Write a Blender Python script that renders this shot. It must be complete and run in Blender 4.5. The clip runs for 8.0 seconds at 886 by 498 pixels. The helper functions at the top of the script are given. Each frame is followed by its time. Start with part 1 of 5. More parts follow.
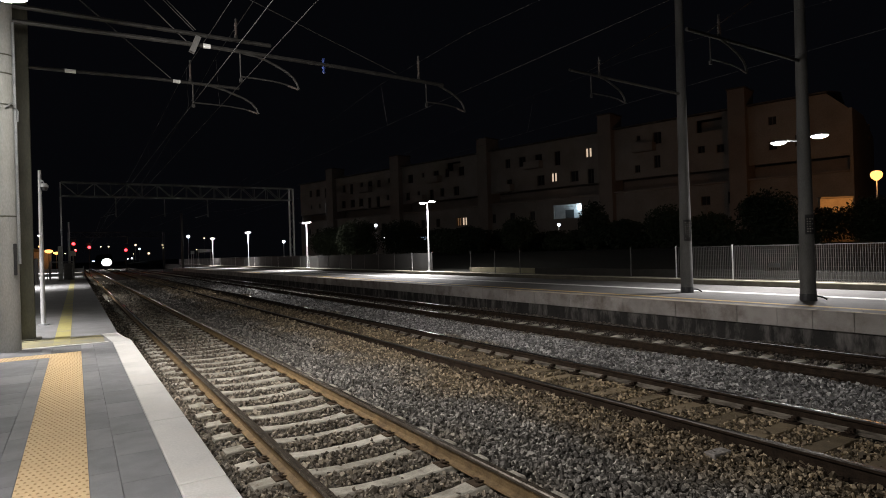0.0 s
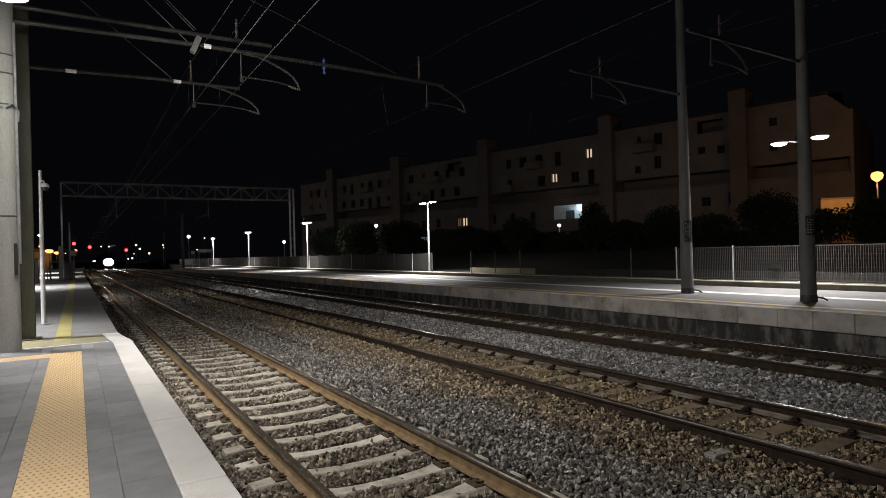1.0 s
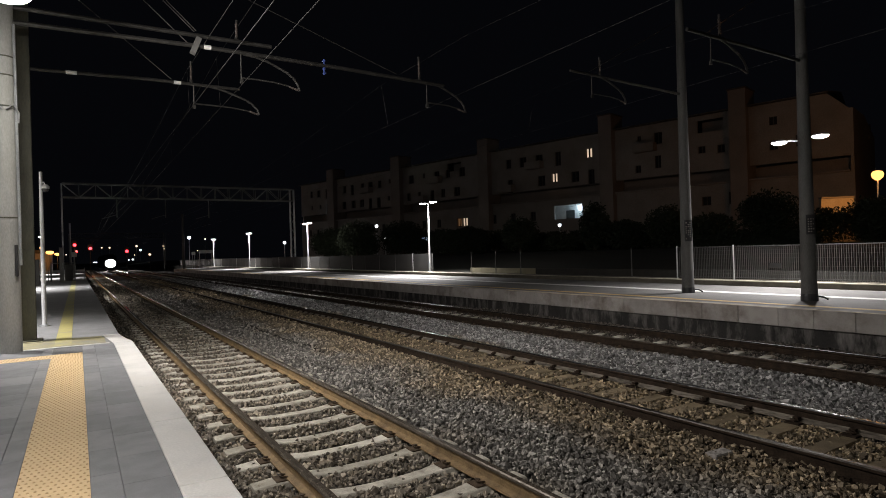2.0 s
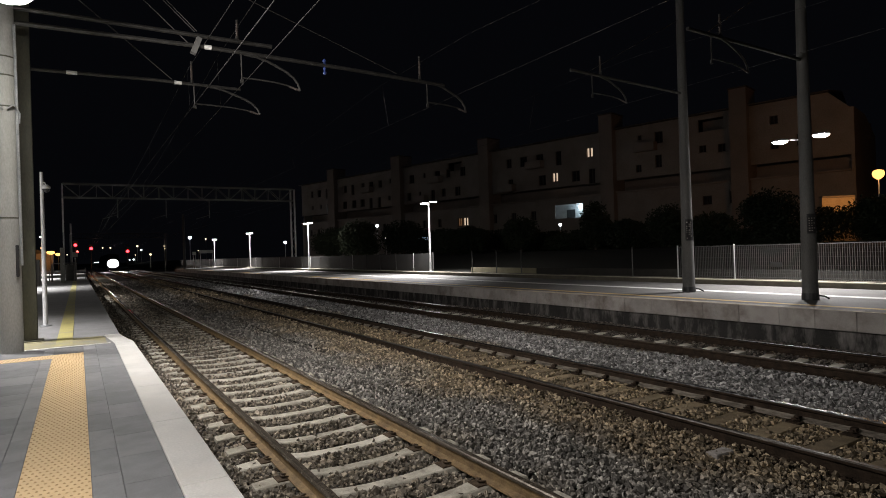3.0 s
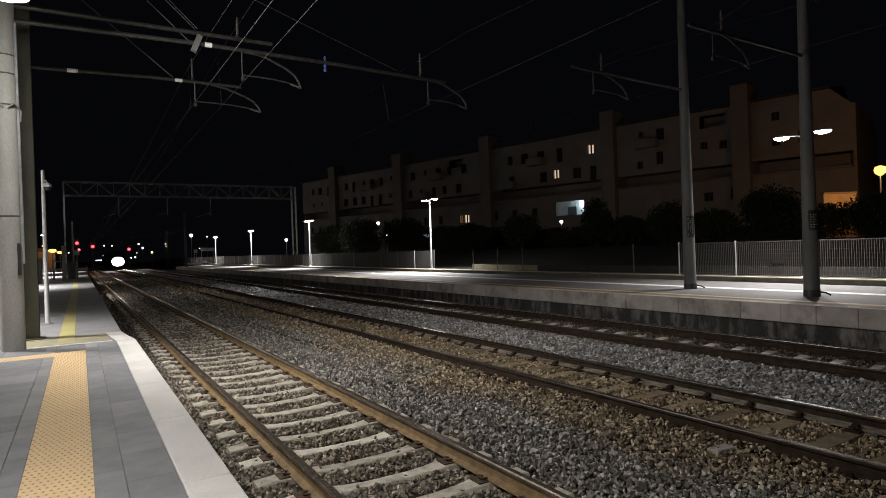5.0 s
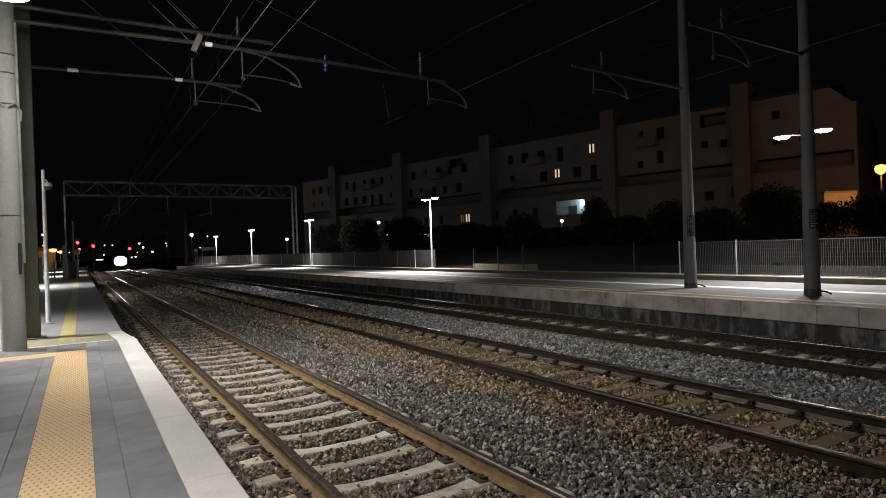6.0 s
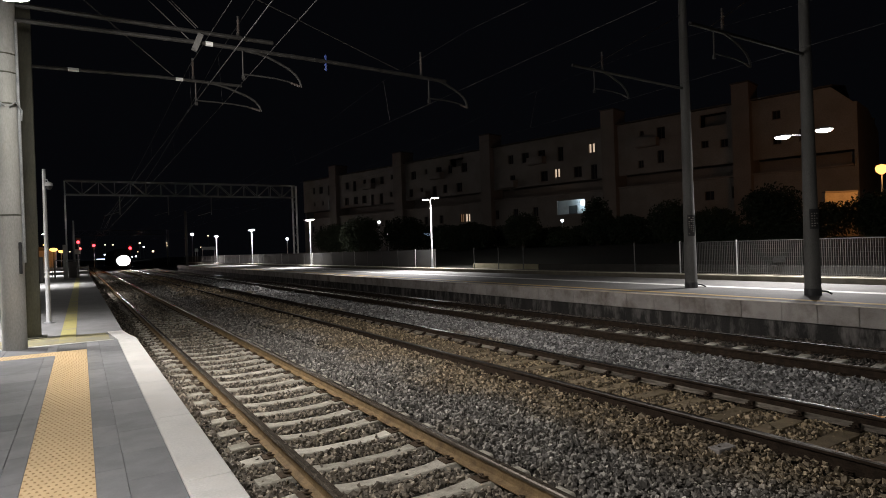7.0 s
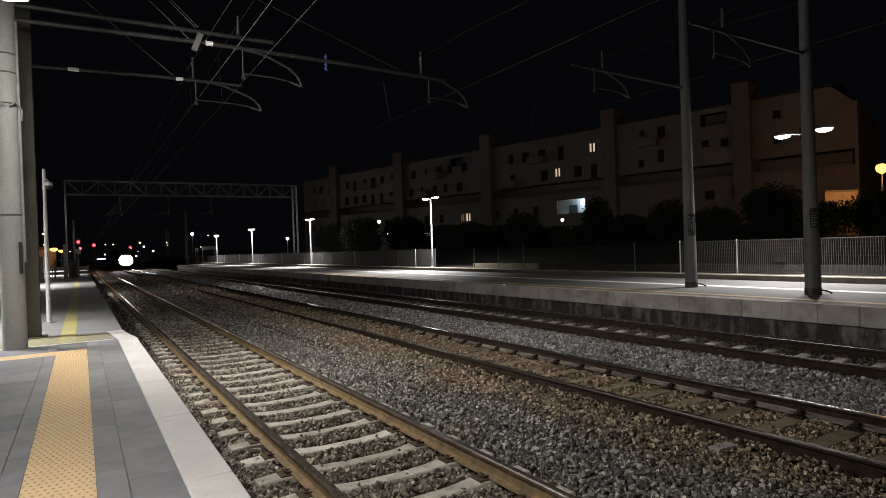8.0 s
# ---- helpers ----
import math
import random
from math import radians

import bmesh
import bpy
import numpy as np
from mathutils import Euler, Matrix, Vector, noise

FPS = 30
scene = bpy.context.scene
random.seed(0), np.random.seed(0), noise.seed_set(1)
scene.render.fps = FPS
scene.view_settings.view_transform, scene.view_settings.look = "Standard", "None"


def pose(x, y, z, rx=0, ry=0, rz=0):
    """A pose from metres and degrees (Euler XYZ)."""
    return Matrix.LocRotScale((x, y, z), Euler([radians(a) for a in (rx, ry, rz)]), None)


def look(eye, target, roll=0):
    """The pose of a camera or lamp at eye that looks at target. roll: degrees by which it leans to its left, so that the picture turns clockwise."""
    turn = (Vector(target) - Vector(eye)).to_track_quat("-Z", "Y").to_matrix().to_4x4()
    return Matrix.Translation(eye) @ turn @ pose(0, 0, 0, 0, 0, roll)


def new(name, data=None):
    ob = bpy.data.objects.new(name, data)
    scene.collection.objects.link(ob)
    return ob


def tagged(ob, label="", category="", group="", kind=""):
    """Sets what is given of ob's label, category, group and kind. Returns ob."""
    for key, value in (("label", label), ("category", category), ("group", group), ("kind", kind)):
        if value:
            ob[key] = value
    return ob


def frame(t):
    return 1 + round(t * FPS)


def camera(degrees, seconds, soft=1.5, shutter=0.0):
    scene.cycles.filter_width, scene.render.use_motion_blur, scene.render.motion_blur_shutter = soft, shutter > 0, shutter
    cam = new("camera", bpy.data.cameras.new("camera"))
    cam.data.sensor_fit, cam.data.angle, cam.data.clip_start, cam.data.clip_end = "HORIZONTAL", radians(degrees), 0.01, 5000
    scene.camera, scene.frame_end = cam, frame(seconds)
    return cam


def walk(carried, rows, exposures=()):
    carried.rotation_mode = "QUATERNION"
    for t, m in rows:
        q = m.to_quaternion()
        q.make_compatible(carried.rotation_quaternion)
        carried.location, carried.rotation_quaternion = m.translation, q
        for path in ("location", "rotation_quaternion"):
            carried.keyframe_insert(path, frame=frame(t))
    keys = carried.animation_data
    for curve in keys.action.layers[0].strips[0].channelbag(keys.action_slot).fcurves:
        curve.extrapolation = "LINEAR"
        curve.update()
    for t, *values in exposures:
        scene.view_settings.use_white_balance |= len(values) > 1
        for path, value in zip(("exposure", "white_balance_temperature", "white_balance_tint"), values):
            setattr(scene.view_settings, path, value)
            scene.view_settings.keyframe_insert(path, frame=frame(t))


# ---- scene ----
# ---------------------------------------------------------------- camera
EYE = (0.0, 0.0, 2.025)
cam = camera(72.68, 8.0, soft=0.65)


def aim(yaw, pitch, roll):
    a, b = radians(yaw), radians(pitch)
    way = Vector((math.sin(a) * math.cos(b), math.cos(a) * math.cos(b), math.sin(b)))
    return look(EYE, Vector(EYE) + 50 * way, roll)


TURNS = [(0.0, 31.372, 0.179, -1.665), (0.5, 31.358, 0.186, -1.630), (1.0, 31.341, 0.222, -1.575), (1.5, 31.324, 0.258, -1.680),
         (3.0, 31.237, 0.209, -1.825), (3.5, 31.190, 0.178, -1.865), (4.0, 31.174, 0.130, -1.830), (4.5, 31.155, 0.025, -1.880),
         (6.0, 31.080, -0.120, -1.985), (6.5, 31.055, -0.142, -1.930), (7.0, 31.040, -0.148, -1.955), (7.5, 31.029, -0.168, -1.955), (8.0, 31.025, -0.191, -1.985)]
walk(cam, [(t, aim(a, b, c)) for t, a, b, c in TURNS])

# ---------------------------------------------------------------- light
world = bpy.data.worlds.new("night_sky")
scene.world = world
world.use_nodes = True
sky = world.node_tree.nodes["Background"]
sky.inputs["Color"].default_value = (0.55, 0.6, 0.85, 1)
sky.inputs["Strength"].default_value = 0.00033
scene.view_settings.exposure = 3.0


def lamp_disc(name, place, target, watts, size=0.25, colour=(1.0, 0.965, 0.965), spread=120):
    """A downward-facing disc lamp of a luminaire."""
    data = bpy.data.lights.new(name, "AREA")
    data.shape, data.size, data.energy, data.color, data.spread = "DISK", size, watts, colour, radians(spread)
    ob = new(name, data)
    ob.matrix_world = look(place, target)
    return ob


# ---------------------------------------------------------------- materials
def nodes_of(name):
    m = bpy.data.materials.new(name)
    m.use_nodes = True
    t = m.node_tree
    return m, t, t.nodes["Principled BSDF"]


def mat(name, low, high, scale=8.0, rough=0.7, bump=0.3, metal=0.0, fine=60.0, stain=None, stain_scale=0.7, stain_amount=0.5, rand=0.0, coords="Position", stretch=(1, 1, 1), spec=0.4):
    """A worn surface: two colours mixed by coarse and fine noise, stains with a shape of their own, fine relief."""
    m, t, b = nodes_of(name)
    n, l = t.nodes, t.links
    if coords == "Position":
        src = n.new("ShaderNodeNewGeometry").outputs["Position"]
    else:
        src = n.new("ShaderNodeTexCoord").outputs["Object"]
    mp = n.new("ShaderNodeMapping")
    mp.inputs["Scale"].default_value = stretch
    l.new(src, mp.inputs["Vector"])
    a = n.new("ShaderNodeTexNoise")
    a.inputs["Scale"].default_value, a.inputs["Detail"].default_value = scale, 5
    f = n.new("ShaderNodeTexNoise")
    f.inputs["Scale"].default_value, f.inputs["Detail"].default_value = fine, 3
    l.new(mp.outputs[0], a.inputs["Vector"])
    l.new(mp.outputs[0], f.inputs["Vector"])
    mixf = n.new("ShaderNodeMath")
    mixf.operation = "MULTIPLY_ADD"
    mixf.inputs[1].default_value = 0.45
    l.new(f.outputs["Fac"], mixf.inputs[0])
    half = n.new("ShaderNodeMath")
    half.operation = "MULTIPLY"
    half.inputs[1].default_value = 0.6
    l.new(a.outputs["Fac"], half.inputs[0])
    l.new(half.outputs[0], mixf.inputs[2])
    fac = mixf.outputs[0]
    if rand:
        oi = n.new("ShaderNodeObjectInfo")
        r = n.new("ShaderNodeMath")
        r.operation = "MULTIPLY_ADD"
        r.inputs[1].default_value = rand
        l.new(oi.outputs["Random"], r.inputs[0])
        sub = n.new("ShaderNodeMath")
        sub.operation = "SUBTRACT"
        sub.inputs[1].default_value = rand / 2
        l.new(fac, sub.inputs[0])
        l.new(sub.outputs[0], r.inputs[2])
        fac = r.outputs[0]
    ramp = n.new("ShaderNodeValToRGB")
    ramp.color_ramp.elements[0].position, ramp.color_ramp.elements[1].position = 0.36, 0.68
    ramp.color_ramp.elements[0].color, ramp.color_ramp.elements[1].color = (*low, 1), (*high, 1)
    l.new(fac, ramp.inputs[0])
    col = ramp.outputs[0]
    if stain:
        s = n.new("ShaderNodeTexNoise")
        s.inputs["Scale"].default_value, s.inputs["Detail"].default_value, s.inputs["Roughness"].default_value = stain_scale, 8, 0.65
        l.new(mp.outputs[0], s.inputs["Vector"])
        sr = n.new("ShaderNodeMapRange")
        sr.inputs["From Min"].default_value, sr.inputs["From Max"].default_value, sr.inputs["To Max"].default_value = 0.48, 0.72, stain_amount
        l.new(s.outputs["Fac"], sr.inputs["Value"])
        mx = n.new("ShaderNodeMix")
        mx.data_type = "RGBA"
        l.new(sr.outputs[0], mx.inputs["Factor"])
        l.new(col, mx.inputs["A"])
        mx.inputs["B"].default_value = (*stain, 1)
        col = mx.outputs["Result"]
    l.new(col, b.inputs["Base Color"])
    rr = n.new("ShaderNodeMapRange")
    rr.inputs["To Min"].default_value, rr.inputs["To Max"].default_value = max(0.03, rough - 0.12), min(1, rough + 0.12)
    l.new(a.outputs["Fac"], rr.inputs["Value"])
    l.new(rr.outputs[0], b.inputs["Roughness"])
    b.inputs["Metallic"].default_value = metal
    b.inputs["Specular IOR Level"].default_value = spec
    if bump:
        bp = n.new("ShaderNodeBump")
        bp.inputs["Strength"].default_value, bp.inputs["Distance"].default_value = bump, 0.01
        l.new(mixf.outputs[0], bp.inputs["Height"])
        l.new(bp.outputs[0], b.inputs["Normal"])
    return m


def glow(name, colour, strength):
    m, t, b = nodes_of(name)
    b.inputs["Base Color"].default_value = (0.8, 0.8, 0.8, 1)
    b.inputs["Emission Color"].default_value = (*colour, 1)
    b.inputs["Emission Strength"].default_value = strength
    return m


CONCRETE = mat("concrete", (0.22, 0.21, 0.19), (0.42, 0.40, 0.37), 3, 0.85, 0.4, stain=(0.10, 0.095, 0.085), stain_amount=0.6)
GREY_MAST = mat("grey_mast", (0.054, 0.052, 0.05), (0.112, 0.11, 0.105), 2.5, 0.7, 0.2, stain=(0.1, 0.1, 0.09), stain_amount=0.6, stretch=(1, 1, 0.35))
MAST = mat("mast_concrete", (0.25, 0.25, 0.236), (0.37, 0.37, 0.352), 2.5, 0.8, 0.25, stain=(0.17, 0.165, 0.12), stain_amount=0.6, stretch=(1, 1, 0.35))
DARK_MAST = mat("weathered_steel", (0.055, 0.055, 0.042), (0.10, 0.097, 0.07), 3, 0.65, 0.2, stretch=(1, 1, 0.3))
SLEEPER = mat("sleeper_concrete", (0.37, 0.345, 0.285), (0.62, 0.585, 0.505), 9, 0.9, 0.6, stain=(0.14, 0.12, 0.09), stain_scale=6, stain_amount=0.65, rand=0.3)
WOOD = mat("sleeper_wood", (0.15, 0.115, 0.07), (0.29, 0.225, 0.14), 6, 0.9, 0.7, stain=(0.07, 0.053, 0.036), stain_scale=4, rand=0.3)
RUST = mat("rail_rust", (0.12, 0.078, 0.036), (0.27, 0.185, 0.09), 9, 0.75, 0.4, stain=(0.07, 0.045, 0.03), stain_scale=3)
RAIL_DULL = mat("rail_dull_steel", (0.03, 0.027, 0.024), (0.09, 0.082, 0.074), 14, 0.42, 0.1, metal=0.9)
RAIL_DARK = mat("rail_brown", (0.016, 0.0115, 0.0085), (0.048, 0.034, 0.024), 9, 0.88, 0.3, spec=0.08)
RAIL_DUSTY = mat("rail_dusty", (0.06, 0.052, 0.042), (0.25, 0.22, 0.18), 3, 0.9, 0.3, fine=12, stretch=(1, 0.5, 1.5), spec=0.08)
CLIP = mat("rusty_clip", (0.04, 0.027, 0.017), (0.10, 0.068, 0.04), 20, 0.8, 0.3)
RAIL_TOP = mat("rail_steel", (0.085, 0.07, 0.054), (0.165, 0.14, 0.112), 14, 0.23, 0.06, metal=0.4)
RAIL_SHINE = mat("rail_polished_steel", (0.45, 0.45, 0.45), (0.62, 0.62, 0.62), 14, 0.22, 0.05, metal=1.0)
TILE = mat("grey_paving", (0.165, 0.168, 0.177), (0.245, 0.25, 0.26), 5, 0.75, 0.15, stain=(0.12, 0.12, 0.122), stain_scale=1.6, rand=0.3, fine=220)
JOINT = mat("joint_mortar", (0.11, 0.11, 0.112), (0.18, 0.18, 0.182), 30, 0.9, 0.3)
ASPHALT = mat("platform_asphalt", (0.17, 0.17, 0.17), (0.25, 0.25, 0.25), 4, 0.8, 0.4, fine=180, stain=(0.12, 0.12, 0.12))
ASPHALT2 = mat("worn_asphalt", (0.085, 0.083, 0.08), (0.14, 0.137, 0.13), 4, 0.8, 0.4, fine=180, stain=(0.2, 0.195, 0.19), stain_scale=0.6, stain_amount=0.5)
MESH_PANEL = mat("fence_mesh_panel", (0.014, 0.014, 0.0135), (0.026, 0.026, 0.025), 3, 0.7, 0.2, fine=90)
TACTILE = mat("yellow_tactile", (0.60, 0.43, 0.225), (0.72, 0.54, 0.31), 6, 0.6, 0.1, stain=(0.45, 0.32, 0.16), stain_scale=3, stain_amount=0.4)
WHITE = mat("white_coping", (0.53, 0.525, 0.505), (0.69, 0.68, 0.66), 4, 0.7, 0.15, stain=(0.5, 0.48, 0.44), stain_scale=2, stain_amount=0.5)
YELLOW = mat("yellow_paint", (0.29, 0.26, 0.10), (0.40, 0.35, 0.125), 12, 0.7, 0.2, stain=(0.21, 0.205, 0.185), stain_scale=1.6, stain_amount=0.95)
COPING2 = mat("coping_concrete", (0.27, 0.248, 0.23), (0.40, 0.37, 0.345), 3, 0.85, 0.25, stain=(0.11, 0.085, 0.068), stain_scale=1.3, stain_amount=0.85, rand=0.25)
DIRTY = mat("sooty_wall", (0.011, 0.0105, 0.01), (0.042, 0.039, 0.036), 3.5, 0.9, 0.5, stain=(0.27, 0.25, 0.235), stain_scale=2.2, stain_amount=0.8, stretch=(1, 1.3, 0.42))
GALV = mat("galvanised_steel", (0.30, 0.31, 0.32), (0.46, 0.47, 0.48), 10, 0.5, 0.1, metal=0.6)
FENCE = mat("fence_steel", (0.075, 0.075, 0.073), (0.12, 0.12, 0.117), 10, 0.5, 0.1, metal=0.3)
TUBE = mat("cantilever_tube", (0.026, 0.025, 0.023), (0.054, 0.052, 0.048), 8, 0.5, 0.15, metal=0.5)
WIRE = mat("copper_wire", (0.011, 0.0105, 0.01), (0.024, 0.0225, 0.021), 20, 0.6, 0.0, metal=0.2)
PORCELAIN = mat("insulator", (0.05, 0.04, 0.036), (0.10, 0.085, 0.075), 12, 0.25, 0.0)
BLUE_GLASS = mat("blue_glass_insulator", (0.03, 0.05, 0.16), (0.06, 0.09, 0.28), 12, 0.1, 0.0)
BAND = mat("light_band", (0.5, 0.5, 0.48), (0.65, 0.65, 0.62), 12, 0.5, 0.0)
PLASTER = mat("plaster", (0.215, 0.198, 0.182), (0.30, 0.282, 0.262), 0.5, 0.9, 0.2, fine=8, stain=(0.2, 0.17, 0.14), stain_scale=0.2)
PLASTER2 = mat("tower_plaster", (0.195, 0.172, 0.155), (0.25, 0.224, 0.205), 0.5, 0.9, 0.2, fine=8)
DARKGLASS = mat("dark_window", (0.02, 0.02, 0.022), (0.035, 0.035, 0.04), 1, 0.15, 0.0)
ROOFING = mat("roof", (0.05, 0.045, 0.04), (0.09, 0.08, 0.07), 1, 0.9, 0.3, fine=9)
SOIL = mat("ground", (0.008, 0.008, 0.006), (0.02, 0.02, 0.016), 0.6, 0.95, 0.6, fine=9)
LEAF = mat("leaf", (0.02, 0.028, 0.015), (0.042, 0.055, 0.027), 3, 0.7, 0.0, rand=0.3)
BARK = mat("bark", (0.05, 0.04, 0.03), (0.09, 0.07, 0.05), 12, 0.9, 0.6)
BLACK = mat("black_plastic", (0.015, 0.015, 0.016), (0.03, 0.03, 0.032), 8, 0.5, 0.05)
LAMP_WHITE = glow("lamp_lens", (1.0, 0.96, 0.9), 12)
HEADLIGHT = glow("headlight_lens", (1.0, 0.92, 0.9), 13)
RED_LIGHT = glow("red_signal_lens", (1.0, 0.02, 0.03), 1.4)
WARM_WINDOW = glow("warm_lit_window", (1.0, 0.74, 0.52), 0.075)
WARM_CURTAIN = glow("curtained_window", (1.0, 0.45, 0.15), 0.012)
ROOM_WALL = mat("loggia_paint", (0.6, 0.6, 0.58), (0.72, 0.72, 0.7), 2, 0.8, 0.1, stain=(0.4, 0.4, 0.38), stain_scale=1.2)
COLD_LAMP = glow("cold_lamp", (0.8, 0.9, 1.0), 0.6)
SODIUM = glow("sodium_lamp", (1.0, 0.36, 0.09), 0.4)
TERRACE = mat("terrace_render", (0.36, 0.31, 0.25), (0.48, 0.42, 0.35), 1.2, 0.9, 0.2, fine=8, stain=(0.3, 0.26, 0.2), stain_scale=0.6)
BLUE_SIGN = glow("blue_sign", (0.5, 0.7, 1.0), 0.06)


def ballast_material():
    """Grey crushed stone with a rust-brown band along the middle track."""
    m, t, b = nodes_of("ballast_stone")
    n, l = t.nodes, t.links
    geo = n.new("ShaderNodeNewGeometry")
    ramp = n.new("ShaderNodeValToRGB")
    e = ramp.color_ramp.elements
    e[0].position, e[0].color = 0.0, (0.085, 0.08, 0.073, 1)
    e[1].position, e[1].color = 1.0, (0.66, 0.632, 0.582, 1)
    mid = e.new(0.62)
    mid.color = (0.265, 0.254, 0.236, 1)
    l.new(geo.outputs["Random Per Island"], ramp.inputs[0])
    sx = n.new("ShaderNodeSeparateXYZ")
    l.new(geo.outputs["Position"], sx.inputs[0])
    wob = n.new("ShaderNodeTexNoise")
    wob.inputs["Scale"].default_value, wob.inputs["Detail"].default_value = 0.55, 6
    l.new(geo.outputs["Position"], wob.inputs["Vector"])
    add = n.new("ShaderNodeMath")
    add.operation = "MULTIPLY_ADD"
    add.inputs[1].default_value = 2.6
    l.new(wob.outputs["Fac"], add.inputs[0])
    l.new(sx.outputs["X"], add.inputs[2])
    band = n.new("ShaderNodeValToRGB")
    k = band.color_ramp.elements
    k[0].position, k[0].color = 0.0, (0, 0, 0, 1)
    k[1].position, k[1].color = 1.0, (0, 0, 0, 1)
    for p, v in ((0.15, 0.25), (0.2, 0.45), (0.32, 0.4), (0.36, 0.06), (0.42, 0.1), (0.475, 0.7), (0.63, 0.85), (0.665, 0.04)):
        s = k.new(p)
        s.color = (v, v, v, 1)
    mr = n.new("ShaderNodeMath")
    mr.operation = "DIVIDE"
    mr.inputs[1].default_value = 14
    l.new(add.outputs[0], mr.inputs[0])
    l.new(mr.outputs[0], band.inputs[0])
    mx = n.new("ShaderNodeMix")
    mx.data_type, mx.blend_type = "RGBA", "MULTIPLY"
    l.new(band.outputs[0], mx.inputs["Factor"])
    l.new(ramp.outputs[0], mx.inputs["A"])
    mx.inputs["B"].default_value = (1.12, 0.87, 0.53, 1)
    f = n.new("ShaderNodeTexNoise")
    f.inputs["Scale"].default_value, f.inputs["Detail"].default_value = 45, 4
    l.new(geo.outputs["Position"], f.inputs["Vector"])
    hs = n.new("ShaderNodeMix")
    hs.data_type, hs.blend_type = "RGBA", "MULTIPLY"
    hs.inputs["Factor"].default_value = 0.45
    l.new(mx.outputs["Result"], hs.inputs["A"])
    l.new(f.outputs["Fac"], hs.inputs["B"])
    # Paler blue-grey stone between tracks 2 and 3, lightened in place of lamplight.
    lit_band = n.new("ShaderNodeValToRGB")
    k = lit_band.color_ramp.elements
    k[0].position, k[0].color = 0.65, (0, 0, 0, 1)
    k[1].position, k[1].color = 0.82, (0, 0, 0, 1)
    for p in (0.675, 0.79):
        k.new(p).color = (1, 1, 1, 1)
    l.new(mr.outputs[0], lit_band.inputs[0])
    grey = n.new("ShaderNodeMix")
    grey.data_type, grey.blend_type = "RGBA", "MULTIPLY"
    l.new(lit_band.outputs[0], grey.inputs["Factor"])
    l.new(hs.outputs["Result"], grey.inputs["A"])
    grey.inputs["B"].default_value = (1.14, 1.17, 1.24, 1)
    b.inputs["Roughness"].default_value = 0.85
    oily = n.new("ShaderNodeValToRGB")
    k = oily.color_ramp.elements
    k[0].position, k[0].color = 0.82, (0, 0, 0, 1)
    k[1].position, k[1].color = 0.85, (0.85, 0.85, 0.85, 1)
    l.new(mr.outputs[0], oily.inputs[0])
    soot = n.new("ShaderNodeMix")
    soot.data_type, soot.blend_type = "RGBA", "MULTIPLY"
    l.new(oily.outputs[0], soot.inputs["Factor"])
    l.new(grey.outputs["Result"], soot.inputs["A"])
    soot.inputs["B"].default_value = (0.34, 0.29, 0.25, 1)
    l.new(soot.outputs["Result"], b.inputs["Base Color"])
    bp = n.new("ShaderNodeBump")
    bp.inputs["Strength"].default_value, bp.inputs["Distance"].default_value = 0.4, 0.01
    l.new(f.outputs["Fac"], bp.inputs["Height"])
    l.new(bp.outputs[0], b.inputs["Normal"])
    return m


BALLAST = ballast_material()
# Near-black bed: the shade in the gaps between stones is put into its colour.
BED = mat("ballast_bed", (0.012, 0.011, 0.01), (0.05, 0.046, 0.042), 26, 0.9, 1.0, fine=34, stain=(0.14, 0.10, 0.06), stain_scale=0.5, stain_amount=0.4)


# ---------------------------------------------------------------- mesh helpers
def box(bm, x0, x1, y0, y1, z0, z1, m=None):
    v = [bm.verts.new((x, y, z)) for z in (z0, z1) for y in (y0, y1) for x in (x0, x1)]
    if m is not None:
        for p in v:
            p.co = m @ p.co
    for a in ((0, 2, 3, 1), (4, 5, 7, 6), (0, 1, 5, 4), (2, 6, 7, 3), (0, 4, 6, 2), (1, 3, 7, 5)):
        bm.faces.new([v[i] for i in a])
    return v


def bevelled_box(x0, x1, y0, y1, z0, z1, r=0.01, seg=2):
    bm = bmesh.new()
    box(bm, x0, x1, y0, y1, z0, z1)
    bmesh.ops.bevel(bm, geom=list(bm.edges), offset=r, segments=seg, affect="EDGES", profile=0.5)
    return bm


def tube(bm, pts, r, seg=8, r_end=None):
    """A round bar through points, with closed ends."""
    pts = [Vector(p) for p in pts]
    rings = []
    for i, p in enumerate(pts):
        d = (pts[min(i + 1, len(pts) - 1)] - pts[max(i - 1, 0)]).normalized()
        side = d.cross(Vector((0, 0, 1)) if abs(d.z) < 0.9 else Vector((1, 0, 0))).normalized()
        up = side.cross(d)
        rad = r if r_end is None else r + (r_end - r) * i / (len(pts) - 1)
        rings.append([bm.verts.new(p + rad * (math.cos(2 * math.pi * k / seg) * side + math.sin(2 * math.pi * k / seg) * up)) for k in range(seg)])
    for a, b in zip(rings, rings[1:]):
        for k in range(seg):
            bm.faces.new((a[k], a[(k + 1) % seg], b[(k + 1) % seg], b[k]))
    bm.faces.new(rings[0][::-1])
    bm.faces.new(rings[-1])
    return bm


